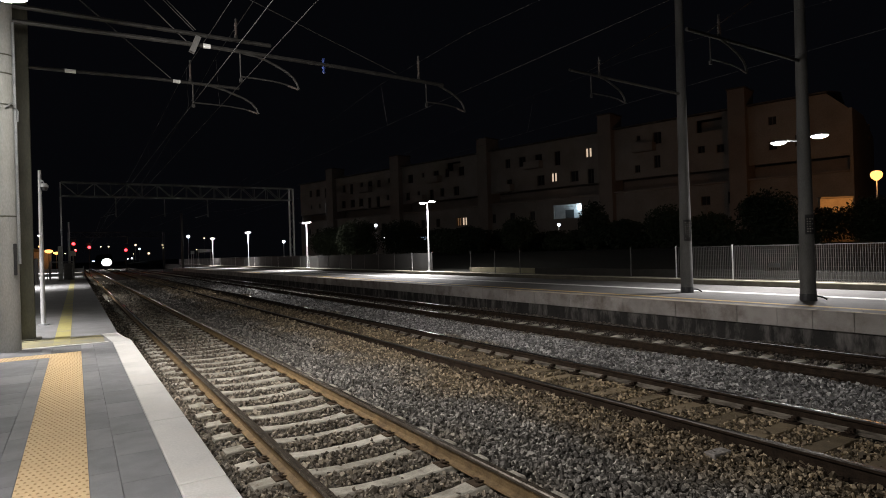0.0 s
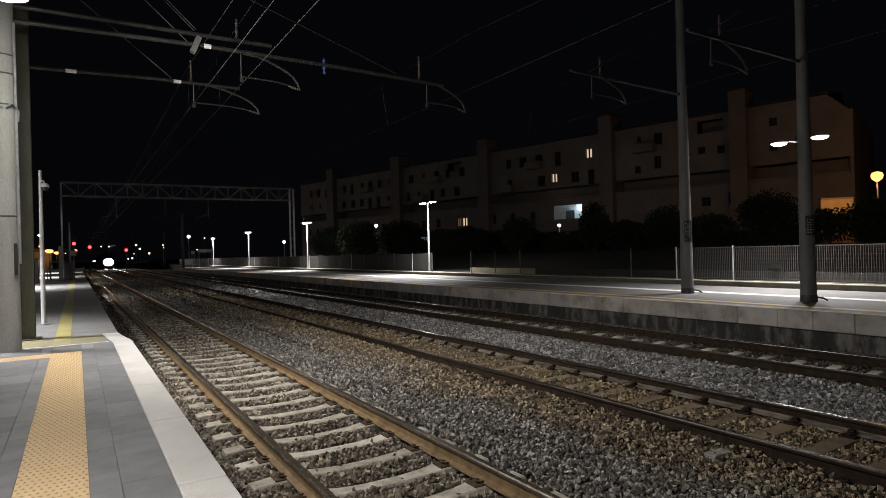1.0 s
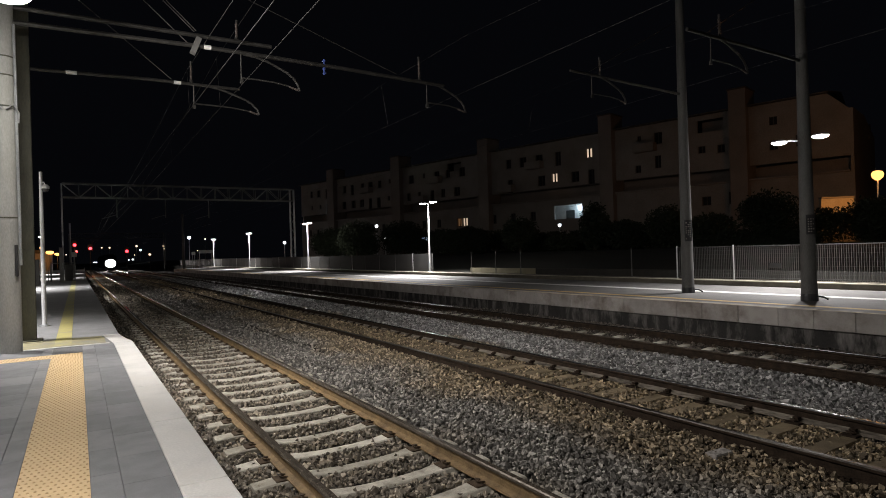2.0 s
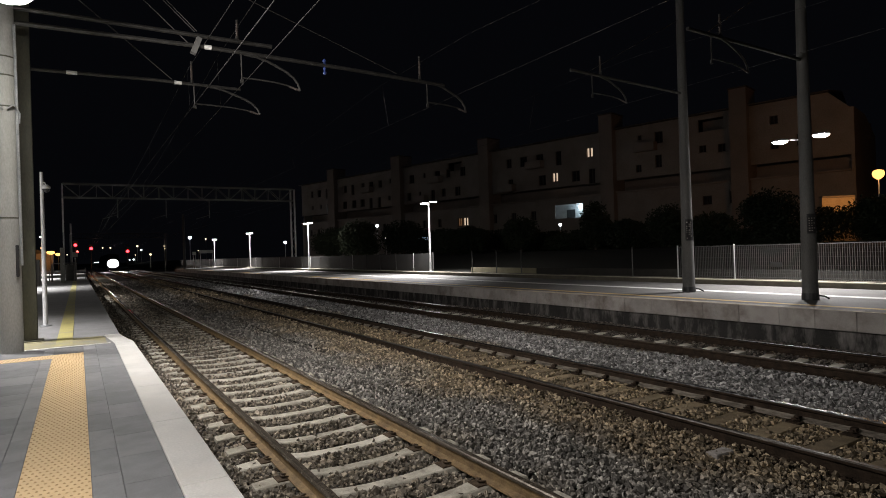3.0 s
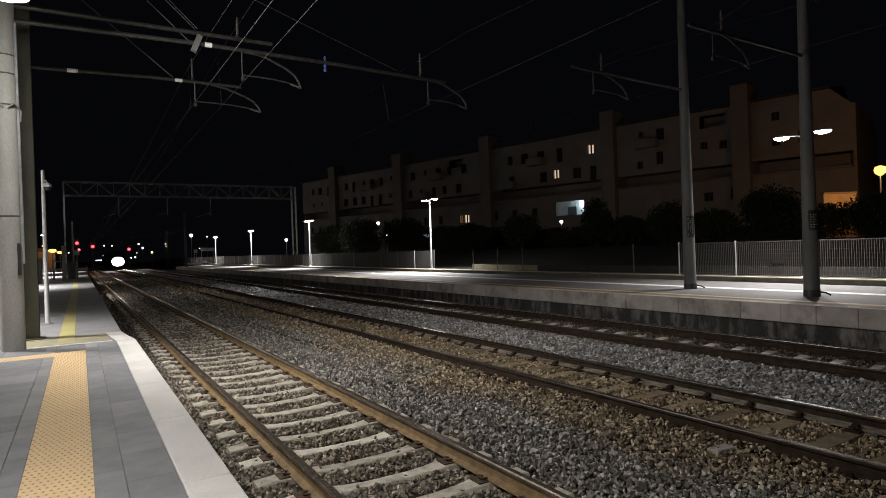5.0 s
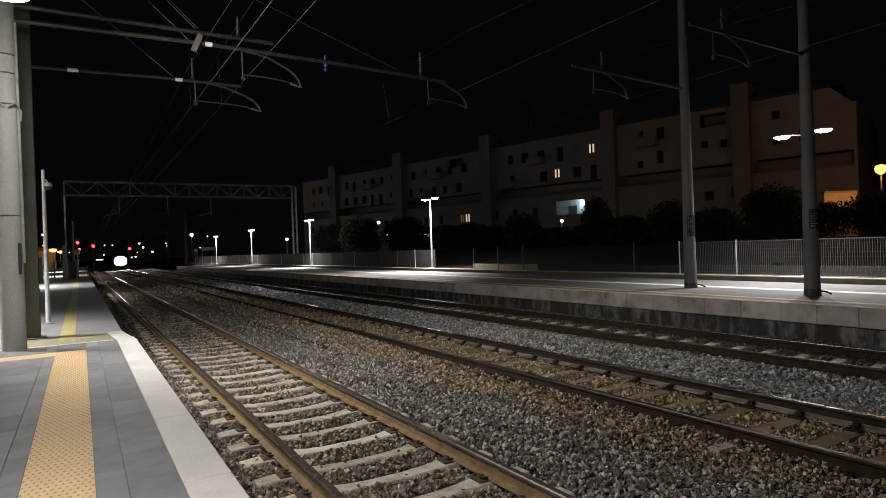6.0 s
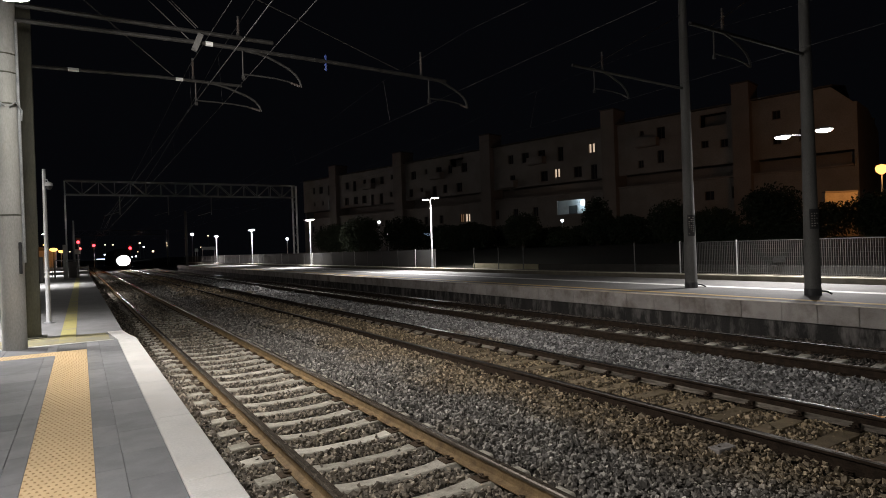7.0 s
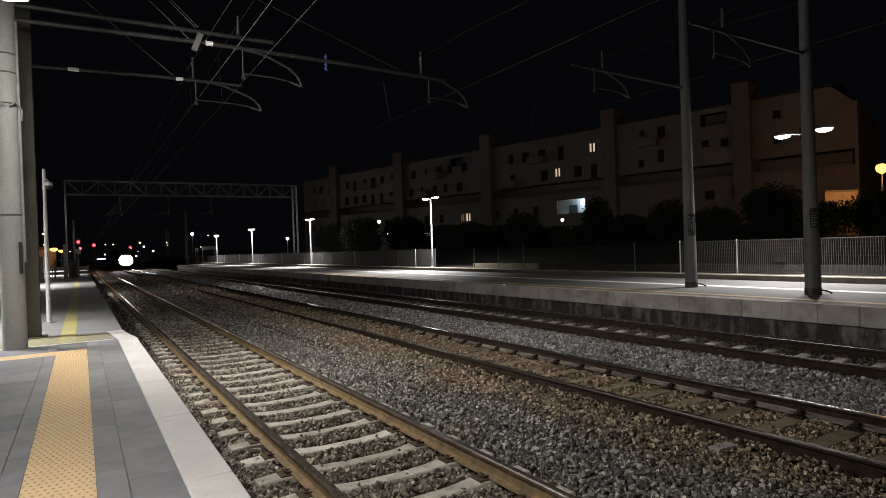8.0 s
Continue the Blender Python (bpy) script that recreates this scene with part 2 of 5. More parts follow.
def turned(bm, profile, seg=24, m=None):
    """A solid of revolution about z: profile of (radius, z) from the bottom to the top."""
    rings = [[bm.verts.new((r * math.cos(2 * math.pi * k / seg), r * math.sin(2 * math.pi * k / seg), z)) for k in range(seg)] for r, z in profile]
    for a, b in zip(rings, rings[1:]):
        for k in range(seg):
            bm.faces.new((a[k], a[(k + 1) % seg], b[(k + 1) % seg], b[k]))
    bm.faces.new(rings[0][::-1])
    bm.faces.new(rings[-1])
    if m is not None:
        for ring in rings:
            for v in ring:
                v.co = m @ v.co
    return bm


def extruded(bm, outline, y0, y1):
    """An outline in x and z drawn out along y."""
    a = [bm.verts.new((x, y0, z)) for x, z in outline]
    b = [bm.verts.new((x, y1, z)) for x, z in outline]
    k = len(outline)
    for i in range(k):
        bm.faces.new((a[i], a[(i + 1) % k], b[(i + 1) % k], b[i]))
    bm.faces.new(a[::-1])
    bm.faces.new(b)
    return bm


def bend(y):
    """How far the line has swung aside at y: it runs straight as far as one can see."""
    return 0.0


def swept(bm, outline, y0, y1, step=8.0):
    """An outline in x and z drawn out along the gently curving line."""
    k, rings = len(outline), []
    count = max(1, math.ceil((y1 - y0) / step))
    for i in range(count + 1):
        y = y0 + (y1 - y0) * i / count
        rings.append([bm.verts.new((x + bend(y), y, z)) for x, z in outline])
    for a, b in zip(rings, rings[1:]):
        for i in range(k):
            bm.faces.new((a[i], a[(i + 1) % k], b[(i + 1) % k], b[i]))
    bm.faces.new(rings[0][::-1])
    bm.faces.new(rings[-1])
    return bm


def mesh_of(bm, material, name="mesh", smooth=False):
    bmesh.ops.recalc_face_normals(bm, faces=bm.faces)
    me = bpy.data.meshes.new(name)
    bm.to_mesh(me)
    bm.free()
    me.materials.append(material)
    if smooth:
        me.shade_smooth()
        me.set_sharp_from_angle(angle=radians(40))
    return me


def part(name, bm, material, parent=None, label="", smooth=False):
    ob = new(name, mesh_of(bm, material, name, smooth))
    ob.parent = parent
    return tagged(ob, label)


def piece(name, me, parent, m=None):
    ob = new(name, me)
    ob.parent = parent
    if m is not None:
        ob.matrix_local = m
    return ob


def thing(name, label, category, place=(0, 0, 0), group="", turn=0):
    ob = new(name)
    ob.empty_display_size = 0.2
    ob.matrix_world = pose(*place, 0, 0, turn)
    return tagged(ob, label, category, group)


def structure(ob, label="", category=""):
    return tagged(ob, label, category, "", "structure")


# ---------------------------------------------------------------- plan
X1, X2, X3 = 2.54, 6.732, 10.89      # track axes
GAUGE = 0.7525                        # half, between head centres
Z1, Z2 = 0.611, 0.55                  # platform tops
P1_EDGE, P2_EDGE = 0.807, 13.2
BED_Z = -0.25

# ground
bm = bmesh.new()
for x0, x1, y0, y1 in ((-400, 600, -300, 1500),):
    v = [bm.verts.new(p) for p in ((x0, y0, -0.62), (x1, y0, -0.62), (x1, y1, -0.62), (x0, y1, -0.62))]
    bm.faces.new(v)
ground = structure(part("ground", bm, SOIL), "dark rough earth around the railway station", "ground")
# ballast bed, with a shoulder beside the far platform
bm = bmesh.new()
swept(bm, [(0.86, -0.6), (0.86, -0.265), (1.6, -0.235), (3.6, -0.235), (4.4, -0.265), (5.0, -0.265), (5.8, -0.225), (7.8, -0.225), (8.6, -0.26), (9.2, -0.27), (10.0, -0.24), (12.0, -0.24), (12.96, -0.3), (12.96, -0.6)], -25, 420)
ballast_bed = structure(part("ballast_bed", bm, BED), "bed of crushed stone under the tracks, toned dark for shaded gaps", "ballast")

# ---------------------------------------------------------------- tracks
RAIL = [(-0.075, 0), (0.075, 0), (0.075, 0.012), (0.011, 0.032), (0.0095, 0.052), (0.009, 0.118), (0.036, 0.132), (0.036, 0.158), (0.026, 0.171), (-0.026, 0.171), (-0.036, 0.158), (-0.036, 0.132), (-0.009, 0.118), (-0.0095, 0.052), (-0.011, 0.032), (-0.075, 0.012)]


def rail(x, web, top, parent, foot=None, y0=-25, y1=420):
    bm = bmesh.new()
    swept(bm, [(x + a, b - 0.171) for a, b in RAIL], y0, y1)
    ob = part("rail", bm, web, parent)
    ob.data.materials.append(top)
    if foot:
        ob.data.materials.append(foot)
    for p in ob.data.polygons:
        if p.normal.z > 0.3 and p.center.z > -0.02 or web is RUST and p.center.z > -0.047:
            p.material_index = 1
        elif foot and p.center.z < -0.112:
            p.material_index = 2
    return ob


def sleeper_mesh(half=1.15):
    """Concrete sleeper: wide high ends under the rails, a lower and narrower waist."""
    bm = bmesh.new()
    secs = [(-half, 0.105, -0.19), (-0.95, 0.112, -0.178), (-0.6, 0.11, -0.176), (-0.42, 0.097, -0.196), (-0.2, 0.088, -0.206), (0.2, 0.088, -0.206), (0.42, 0.097, -0.196), (0.6, 0.11, -0.176), (0.95, 0.112, -0.178), (half, 0.105, -0.19)]
    rings = []
    for x, w, z in secs:
        rings.append([bm.verts.new(p) for p in ((x, -w - 0.05, z - 0.2), (x, -w, z - 0.012), (x, -w + 0.015, z), (x, w - 0.015, z), (x, w, z - 0.012), (x, w + 0.05, z - 0.2))])
    for a, b in zip(rings, rings[1:]):
        for k in range(5):
            bm.faces.new((a[k], b[k], b[k + 1], a[k + 1]))
    bm.faces.new(rings[0])
    bm.faces.new(rings[-1][::-1])
    return bm


def clip_mesh(material, tall=False):
    """Base plates with sprung clips and bolt heads beside both rails."""
    bm = bmesh.new()
    for s in (-1, 1):
        for side in (-1, 1):
            cx = s * GAUGE + side * 0.105
            box(bm, cx - 0.055 - 0.02 * (side < 0), cx + 0.055 + 0.02 * (side > 0), -0.085, 0.085, -0.186, -0.166)
            box(bm, cx - 0.014, cx + 0.014, -0.014, 0.014, -0.164, -0.128)
            tube(bm, [(cx - side * 0.045, -0.04, -0.154), (cx, -0.05, -0.142), (cx + side * 0.022, 0, -0.148), (cx, 0.05, -0.142), (cx - side * 0.045, 0.04, -0.154)], 0.009, 5)
            if tall:
                a, b = sorted((s * GAUGE + side * 0.022, s * GAUGE + side * 0.088))
                box(bm, a, b, -0.032, 0.032, -0.168, -0.112 if s > 0 else -0.14)
    return mesh_of(bm, material, "fastening")


def track(name, x, material, web, tops, label, spacing, first, last, near, wood=False, foot=None):
    tr = thing(name, label, "railway track", (x, 0, 0))
    structure(tr)
    rail(-GAUGE, web, tops[0], tr)
    rail(GAUGE, web, tops[1], tr, foot)
    if wood:
        me = mesh_of(bevelled_box(-1.3, 1.3, -0.12, 0.12, -0.36, -0.185, 0.012, 1), material, "sleeper")
    else:
        me = mesh_of(sleeper_mesh(), material, "sleeper")
    clips = clip_mesh(RAIL_DARK if wood else CLIP, wood)
    far = bmesh.new()
    y = first - spacing * math.floor((first + 24) / spacing)
    rnd = random.Random(x)
    while y < last:
        if y < near:
            s = piece("sleeper", me, tr, pose(bend(y), y, 0, 0, 0, rnd.uniform(-0.6, 0.6)))
            piece("fastening", clips, s)
        else:
            box(far, bend(y) - 1.2, bend(y) + 1.2, y - 0.12, y + 0.12, -0.35, -0.195)
        y += spacing
    tagged(part("far_sleepers", far, material, tr), kind="stuff")
    return tr


SLEEPER_STEP = 0.623
FIRST = {X1: 5.973 - SLEEPER_STEP * 8, X2: 0.32, X3: 0.51}
track("track_1", X1, SLEEPER, RUST, (RAIL_TOP, RAIL_TOP), "railway track with rusty rails on pale concrete sleepers", SLEEPER_STEP, FIRST[X1], 200, 48)
track("track_2", X2, WOOD, RAIL_DARK, (RAIL_DULL, RAIL_SHINE), "railway track with dark rails on brown wooden sleepers", SLEEPER_STEP, FIRST[X2], 200, 40, wood=True, foot=RAIL_DUSTY)
track("track_3", X3, SLEEPER, RAIL_DARK, (RAIL_TOP, RAIL_SHINE), "railway track with dark rails on concrete sleepers", SLEEPER_STEP, FIRST[X3], 200, 40)


# a short offcut left in the stones beside the second track
offcut = thing("concrete_block", "short grey concrete offcut lying in the ballast", "concrete block", (5.66, 3.9, -0.185), turn=-4)
part("block", bevelled_box(-0.14, 0.14, -0.075, 0.075, -0.05, 0.045, 0.01, 1), COPING2, offcut)

# ---------------------------------------------------------------- near platform
bm = bmesh.new()
extruded(bm, [(-14, -0.6), (P1_EDGE - 0.05, -0.6), (P1_EDGE - 0.05, Z1 - 0.13), (-14, Z1 - 0.03)][:3] + [(P1_EDGE - 0.3, Z1 - 0.13), (P1_EDGE - 0.3, Z1 - 0.012), (-14, Z1 - 0.012)], -25, 12.0)
platform_1 = structure(part("platform_1", bm, JOINT), "grey paved station platform with white edge", "platform")
# white coping slabs
for i in range(-14, 5):
    y0 = 4.1 + 1.74 * i
    y1 = min(y0 + 1.735, 11.95)
    if y1 - y0 < 0.2:
        continue
    bm = bevelled_box(P1_EDGE - 0.296, P1_EDGE, y0 + 0.003, y1, Z1 - 0.125, Z1 + 0.002, 0.012, 2)
    part("coping_slab", bm, WHITE, platform_1)
# the coping's splayed end piece
bm = bmesh.new()
a = [(P1_EDGE - 0.296, 11.96), (P1_EDGE, 11.96), (P1_EDGE - 0.07, 12.5), (P1_EDGE - 0.15, 13.42), (P1_EDGE - 0.42, 13.42)]
lo = [bm.verts.new((x, y, Z1 - 0.2)) for x, y in a]
hi = [bm.verts.new((x, y, Z1 + 0.002)) for x, y in a]
for i in range(5):
    bm.faces.new((lo[i], lo[(i + 1) % 5], hi[(i + 1) % 5], hi[i]))
bm.faces.new(hi)
bm.faces.new(lo[::-1])
part("coping_end", bm, WHITE, platform_1)
# yellow tactile strip of studded slabs
def tactile_mesh(w, d):
    bm = bmesh.new()
    box(bm, 0.001, w - 0.001, 0.001, d - 0.001, -0.011, 0.0)
    k, r, t = 10, 0.0066, 0.006
    for j in range(6):
        for i in range(k):
            cx, cy = (i + 0.28 + 0.44 * (j % 2)) * w / k, (j + 0.5) * d / 6
            lo = [bm.verts.new((cx + 1.35 * r * a, cy + 1.35 * r * b, 0.0)) for a, b in ((1, .4), (.4, 1), (-.4, 1), (-1, .4), (-1, -.4), (-.4, -1), (.4, -1), (1, -.4))]
            hi = [bm.verts.new((v.co.x * 0.3 + cx * 0.7, v.co.y * 0.3 + cy * 0.7, t)) for v in lo]
            for n in range(8):
                bm.faces.new((lo[n], lo[(n + 1) % 8], hi[(n + 1) % 8], hi[n]))
            bm.faces.new(hi)
    return bm


STRIP_X, STRIP_W = -0.366, 0.405
# Browner studs: their side-lit shading, with some wear, is put into the colour.
STUD_SHADE = mat("shaded_worn_stud", (0.36, 0.235, 0.105), (0.52, 0.365, 0.185), 9, 0.6, 0.1)
studded = mesh_of(tactile_mesh(STRIP_W, 0.4), TACTILE, "tactile_slab")
turn_slab = mesh_of(tactile_mesh(0.4, 0.4), TACTILE, "tactile_slab")
for me in (studded, turn_slab):
    me.materials.append(STUD_SHADE)
    for p in me.polygons:
        p.material_index = int(p.center.z > 0.001)
y = 10.69 - 0.4 * 30
while y < 10.68:
    piece("tactile_slab", studded, platform_1, pose(STRIP_X, y, Z1 + 0.002))
    y += 0.4
for i in range(12):
    piece("tactile_slab", turn_slab, platform_1, pose(STRIP_X + STRIP_W - 0.4 * (i + 1), 10.692, Z1 + 0.0022))
# grey paving slabs
def paving(x0, x1, y0, depth, shift, until):
    me = mesh_of(bevelled_box(0.0015, x1 - x0 - 0.0015, 0.0015, depth - 0.0015, -0.011, 0.0, 0.003, 1), TILE, "paving_slab")
    y = y0 + shift
    while y + depth <= until + 0.001:
        piece("paving_slab", me, platform_1, pose(x0, y, Z1))
        y += depth
    if until - y > 0.03:
        me = mesh_of(bevelled_box(0.0015, x1 - x0 - 0.0015, 0.0015, until - y - 0.0015, -0.011, 0.0, 0.003, 1), TILE, "paving_slab")
        piece("paving_slab", me, platform_1, pose(x0, y, Z1))


STRIP_R = STRIP_X + STRIP_W
paving(STRIP_R, 0.215, -3.86, 0.62, 0.42, 11.95)
paving(0.215, P1_EDGE - 0.298, -3.86, 0.62, 0.14, 11.95)
xs = [STRIP_X, -0.50, -1.05, -1.65, -2.25, -2.85, -3.45, -4.05, -4.65]
for i in range(len(xs) - 1):
    paving(xs[i + 1], xs[i], -3.83, 0.61, (0.0, 0.3)[i % 2] + 0.0, 10.688)
    paving(xs[i + 1], xs[i], 11.096, 0.61, 0.0, 11.95)
paving(-9.0, -4.65, -3.83, 0.61, 0.1, 11.95)

# the same paving and guide strip, carried on along the platform
bm = bmesh.new()
cols = [P1_EDGE - 0.298, 0.215, STRIP_R] + xs + [-6.1, -7.55, -9.0]
for i, (b, a) in enumerate(zip(cols, cols[1:])):
    if a == STRIP_X:
        continue
    y = -3.86
    while y > -24:
        box(bm, a + 0.0015, b - 0.0015, y - 0.6085, y - 0.0015, Z1 - 0.011, Z1)
        y -= 0.61
tagged(part("paving_rest", bm, TILE, platform_1), kind="stuff")
bm = bmesh.new()
y = 10.69 - 0.4 * 30
while y > -24:
    y -= 0.4
    box(bm, STRIP_X + 0.001, STRIP_R - 0.001, y + 0.001, y + 0.399, Z1 - 0.009, Z1 + 0.002)
tagged(part("guide_strip_rest", bm, TACTILE, platform_1), kind="stuff")

# older far part of the near platform
bm = bmesh.new()
swept(bm, [(-14, -0.6), (P1_EDGE - 0.2, -0.6), (P1_EDGE - 0.2, Z1 - 0.2), (P1_EDGE - 0.145, Z1 - 0.2), (P1_EDGE - 0.145, Z1 - 0.008), (-14, Z1 - 0.008)], 12.02, 97, 4)
platform_1_far = structure(part("platform_1_far", bm, ASPHALT), "older asphalt station platform beyond the paving", "platform")
bm = bmesh.new()
swept(bm, [(-0.37, Z1 - 0.008), (-0.12, Z1 - 0.008), (-0.12, Z1 + 0.0015), (-0.37, Z1 + 0.0015)], 12.13, 60, 4)
part("yellow_line", bm, YELLOW, platform_1_far)
bm = bmesh.new()
box(bm, -4.0, 0.45, 12.03, 12.10, Z1 - 0.008, Z1 + 0.001)
part("white_line", bm, WHITE, platform_1_far)
bm = bmesh.new()
box(bm, -4.0, 0.40, 12.14, 13.05, Z1 - 0.008, Z1 - 0.002)
box(bm, -4.0, 0.37, 13.12, 13.3, Z1 - 0.008, Z1 - 0.002)
part("yellow_band", bm, mat("worn_yellow_paint", (0.2, 0.19, 0.13), (0.34, 0.3, 0.14), 5, 0.75, 0.2, stain=(0.19, 0.19, 0.18), stain_scale=2.5, stain_amount=0.95), platform_1_far)

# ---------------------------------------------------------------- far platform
# Kerb top pale and face dark: lamplight and shade put into their colours.
KERB_LIT = mat("kerb_cap", (0.36, 0.33, 0.26), (0.5, 0.46, 0.37), 5, 0.8, 0.2, stain=(0.16, 0.14, 0.1), stain_scale=0.8, stain_amount=0.7)
KERB_SHADED = mat("kerb_shaded", (0.085, 0.076, 0.06), (0.145, 0.128, 0.1), 4, 0.85, 0.3, stain=(0.06, 0.053, 0.042), stain_scale=1.2)
OCHRE = mat("worn_ochre_paint", (0.38, 0.25, 0.085), (0.55, 0.37, 0.125), 8, 0.7, 0.2, stain=(0.15, 0.13, 0.1), stain_scale=2)
P2_END = 105
bm = bmesh.new()
swept(bm, [(P2_EDGE + 0.1, -0.6), (19.9, -0.6), (19.9, Z2 - 0.02), (P2_EDGE + 0.1, Z2 - 0.02)], -25, P2_END)
platform_2 = structure(part("platform_2", bm, DIRTY), "far station platform with a sooty lower wall", "platform")
bm = bmesh.new()
swept(bm, [(P2_EDGE + 0.4, Z2 - 0.02), (19.18, Z2 - 0.02), (19.18, Z2), (P2_EDGE + 0.4, Z2)], -25, P2_END)
part("paving", bm, ASPHALT2, platform_2)
EDGE_PAINT = mat("worn_edge_paint", (0.45, 0.38, 0.24), (0.6, 0.52, 0.36), 8, 0.7, 0.2, stain=(0.26, 0.23, 0.2), stain_scale=0.9, stain_amount=0.9)
for x0, x1, z, m in ((P2_EDGE + 0.015, P2_EDGE + 0.1, Z2 + 0.006, EDGE_PAINT), (13.92, 14.14, Z2, OCHRE), (16.35, 16.75, Z2, WHITE)):
    bm = bmesh.new()
    swept(bm, [(x0, z), (x1, z), (x1, z + 0.004), (x0, z + 0.004)], -25, P2_END - 2)
    part("painted_line", bm, m, platform_2)
rnd = random.Random(4)
y = -6.0
while y < P2_END - 0.5:
    w = rnd.choice((0.75, 0.6, 0.95, 0.8))
    if y + w > P2_END:
        w = P2_END - y
    bm = bevelled_box(P2_EDGE, P2_EDGE + 0.4, 0.0025, w - 0.0025, Z2 - 0.40, Z2 + 0.003, 0.012, 1)
    piece("coping_block", mesh_of(bm, COPING2, "coping_block"), platform_2, pose(bend(y) + rnd.uniform(-0.006, 0.006), y, rnd.uniform(-0.003, 0.003), 0, 0, -math.degrees(bend(y + 1) - bend(y))))
    y += w
bm = bmesh.new()
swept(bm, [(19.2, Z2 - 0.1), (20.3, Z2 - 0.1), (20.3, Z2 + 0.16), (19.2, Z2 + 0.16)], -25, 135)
kerb = structure(part("kerb_wall", bm, KERB_SHADED), "low concrete kerb along the platform back, top toned lit and face shaded", "kerb")
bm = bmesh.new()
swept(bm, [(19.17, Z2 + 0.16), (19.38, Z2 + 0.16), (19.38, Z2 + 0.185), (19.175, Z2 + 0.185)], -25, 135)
part("kerb_cap", bm, KERB_LIT, kerb)
bm = bmesh.new()
swept(bm, [(20.31, -0.6), (120, -0.6), (120, 2.0), (40, 1.8), (30, 1.7), (27, 1.25), (24, 0.7), (20.9, 0.6), (20.31, 0.6)], -60, 330, 15)
structure(part("embankment", bm, SOIL), "dark earth bank behind the platform fence", "ground")
# One low wall in two tones: this stretch has lamplight in its colour.
bm = bmesh.new()
swept(bm, [(20.6, 0.5), (20.8, 0.5), (20.8, 0.98), (20.6, 0.98)], 24.6, 30.7, 6)
structure(part("garden_wall", bm, mat("lit_render", (0.2, 0.18, 0.115), (0.32, 0.29, 0.19), 3, 0.9, 0.3, stain=(0.08, 0.07, 0.045), stain_scale=1.5)), "low wall behind the fence, toned pale yellow for lamplight", "wall")
# The rest of that wall, coloured darker as the unlit stretch.
bm = bmesh.new()
swept(bm, [(20.6, 0.5), (20.8, 0.5), (20.8, 1.0), (20.6, 1.0)], -6, 24.55, 6)
structure(part("bank_wall", bm, mat("unlit_concrete", (0.018, 0.017, 0.015), (0.036, 0.033, 0.029), 3, 0.9, 0.3, stain=(0.05, 0.047, 0.04), stain_scale=0.9)), "low grey concrete wall at the foot of the bank, toned dark as unlit", "wall")


# ---------------------------------------------------------------- masts and catenary
def mast_tapered(x, y, z, h, r0, r1, label, plate=None, foot=True, material=None):
    m = thing("catenary_mast", label, "mast", (x, y, z))
    bm = bmesh.new()
    turned(bm, [(r0, 0.0), (r0 + (r1 - r0) * 0.5, h / 2), (r1, h)], 20)
    part("pole", bm, material or GREY_MAST, m, smooth=True)
    if foot:
        bm = bmesh.new()
        turned(bm, [(r0 * 1.06, 0), (r0 * 1.05, 0.13), (r0 * 1.01, 0.17)], 20)
        part("foot_casing", bm, BLACK, m, "dark bitumen-coated foot")
        bm = bmesh.new()
        tube(bm, [(r0 * 0.95, -0.1, 0.1), (r0 * 1.4, -0.2, 0.08), (r0 * 1.75, -0.28, 0.02)], 0.022, 8)
        part("earth_cable", bm, BLACK, m)
    if plate:
        bm = bmesh.new()
        n = 10
        rr = r0 * 0.94 + 0.012
        lo = [bm.verts.new((rr * math.cos(radians(200 + 8 * i)), rr * math.sin(radians(200 + 8 * i)), plate[0])) for i in range(n + 1)]
        hi = [bm.verts.new((v.co.x, v.co.y, plate[1])) for v in lo]
        for i in range(n):
            bm.faces.new((lo[i], lo[i + 1], hi[i + 1], hi[i]))
        bmesh.ops.solidify(bm, geom=list(bm.faces), thickness=0.006)
        p = part("number_plate", bm, BLACK, m, "black plate with worn white marks")
        rnd = random.Random(x)
        zz = plate[0] + 0.06
        while zz < plate[1] - 0.06:
            for k in range(3):
                if rnd.random() < 0.75:
                    bm = bmesh.new()
                    a0 = radians(212 + 18 * k)
                    a1 = a0 + radians(rnd.uniform(6, 12))
                    v = [bm.verts.new((r * math.cos(a), r * math.sin(a), q)) for r in (rr + 0.002, rr + 0.006) for q in (zz, zz + 0.025) for a in (a0, a1)]
                    for f in ((0, 1, 3, 2), (4, 6, 7, 5), (0, 4, 5, 1), (2, 3, 7, 6), (0, 2, 6, 4), (1, 5, 7, 3)):
                        bm.faces.new([v[g] for g in f])
                    part("marking", bm, COPING2, p)
            zz += 0.06
    return m


def insulator(bm, p0, p1, r=0.05, n=5):
    """A stack of porcelain sheds on a rod."""
    p0, p1 = Vector(p0), Vector(p1)
    d = p1 - p0
    m = Matrix.Translation(p0) @ d.to_track_quat("Z", "Y").to_matrix().to_4x4()
    prof, h, r = [(0.018, 0)], d.length, r * 0.75
    for i in range(n):
        z = h * (i + 0.5) / n
        prof += [(0.022, z - h * 0.3 / n), (r, z - h * 0.05 / n), (r * 0.9, z + h * 0.08 / n), (0.022, z + h * 0.25 / n)]
    prof.append((0.018, h))
    turned(bm, prof, 10, m)


def hang(m, p):
    """World place to the place in the mast's space."""
    return m.matrix_world.inverted() @ Vector(p)


# the near pale pole with its pair of long beams
pole = mast_tapered(-0.955, 11.95, Z1, 8.9, 0.172, 0.15, "pale concrete mast with clamped conduit on the platform", foot=False, material=MAST)
bm = bmesh.new()
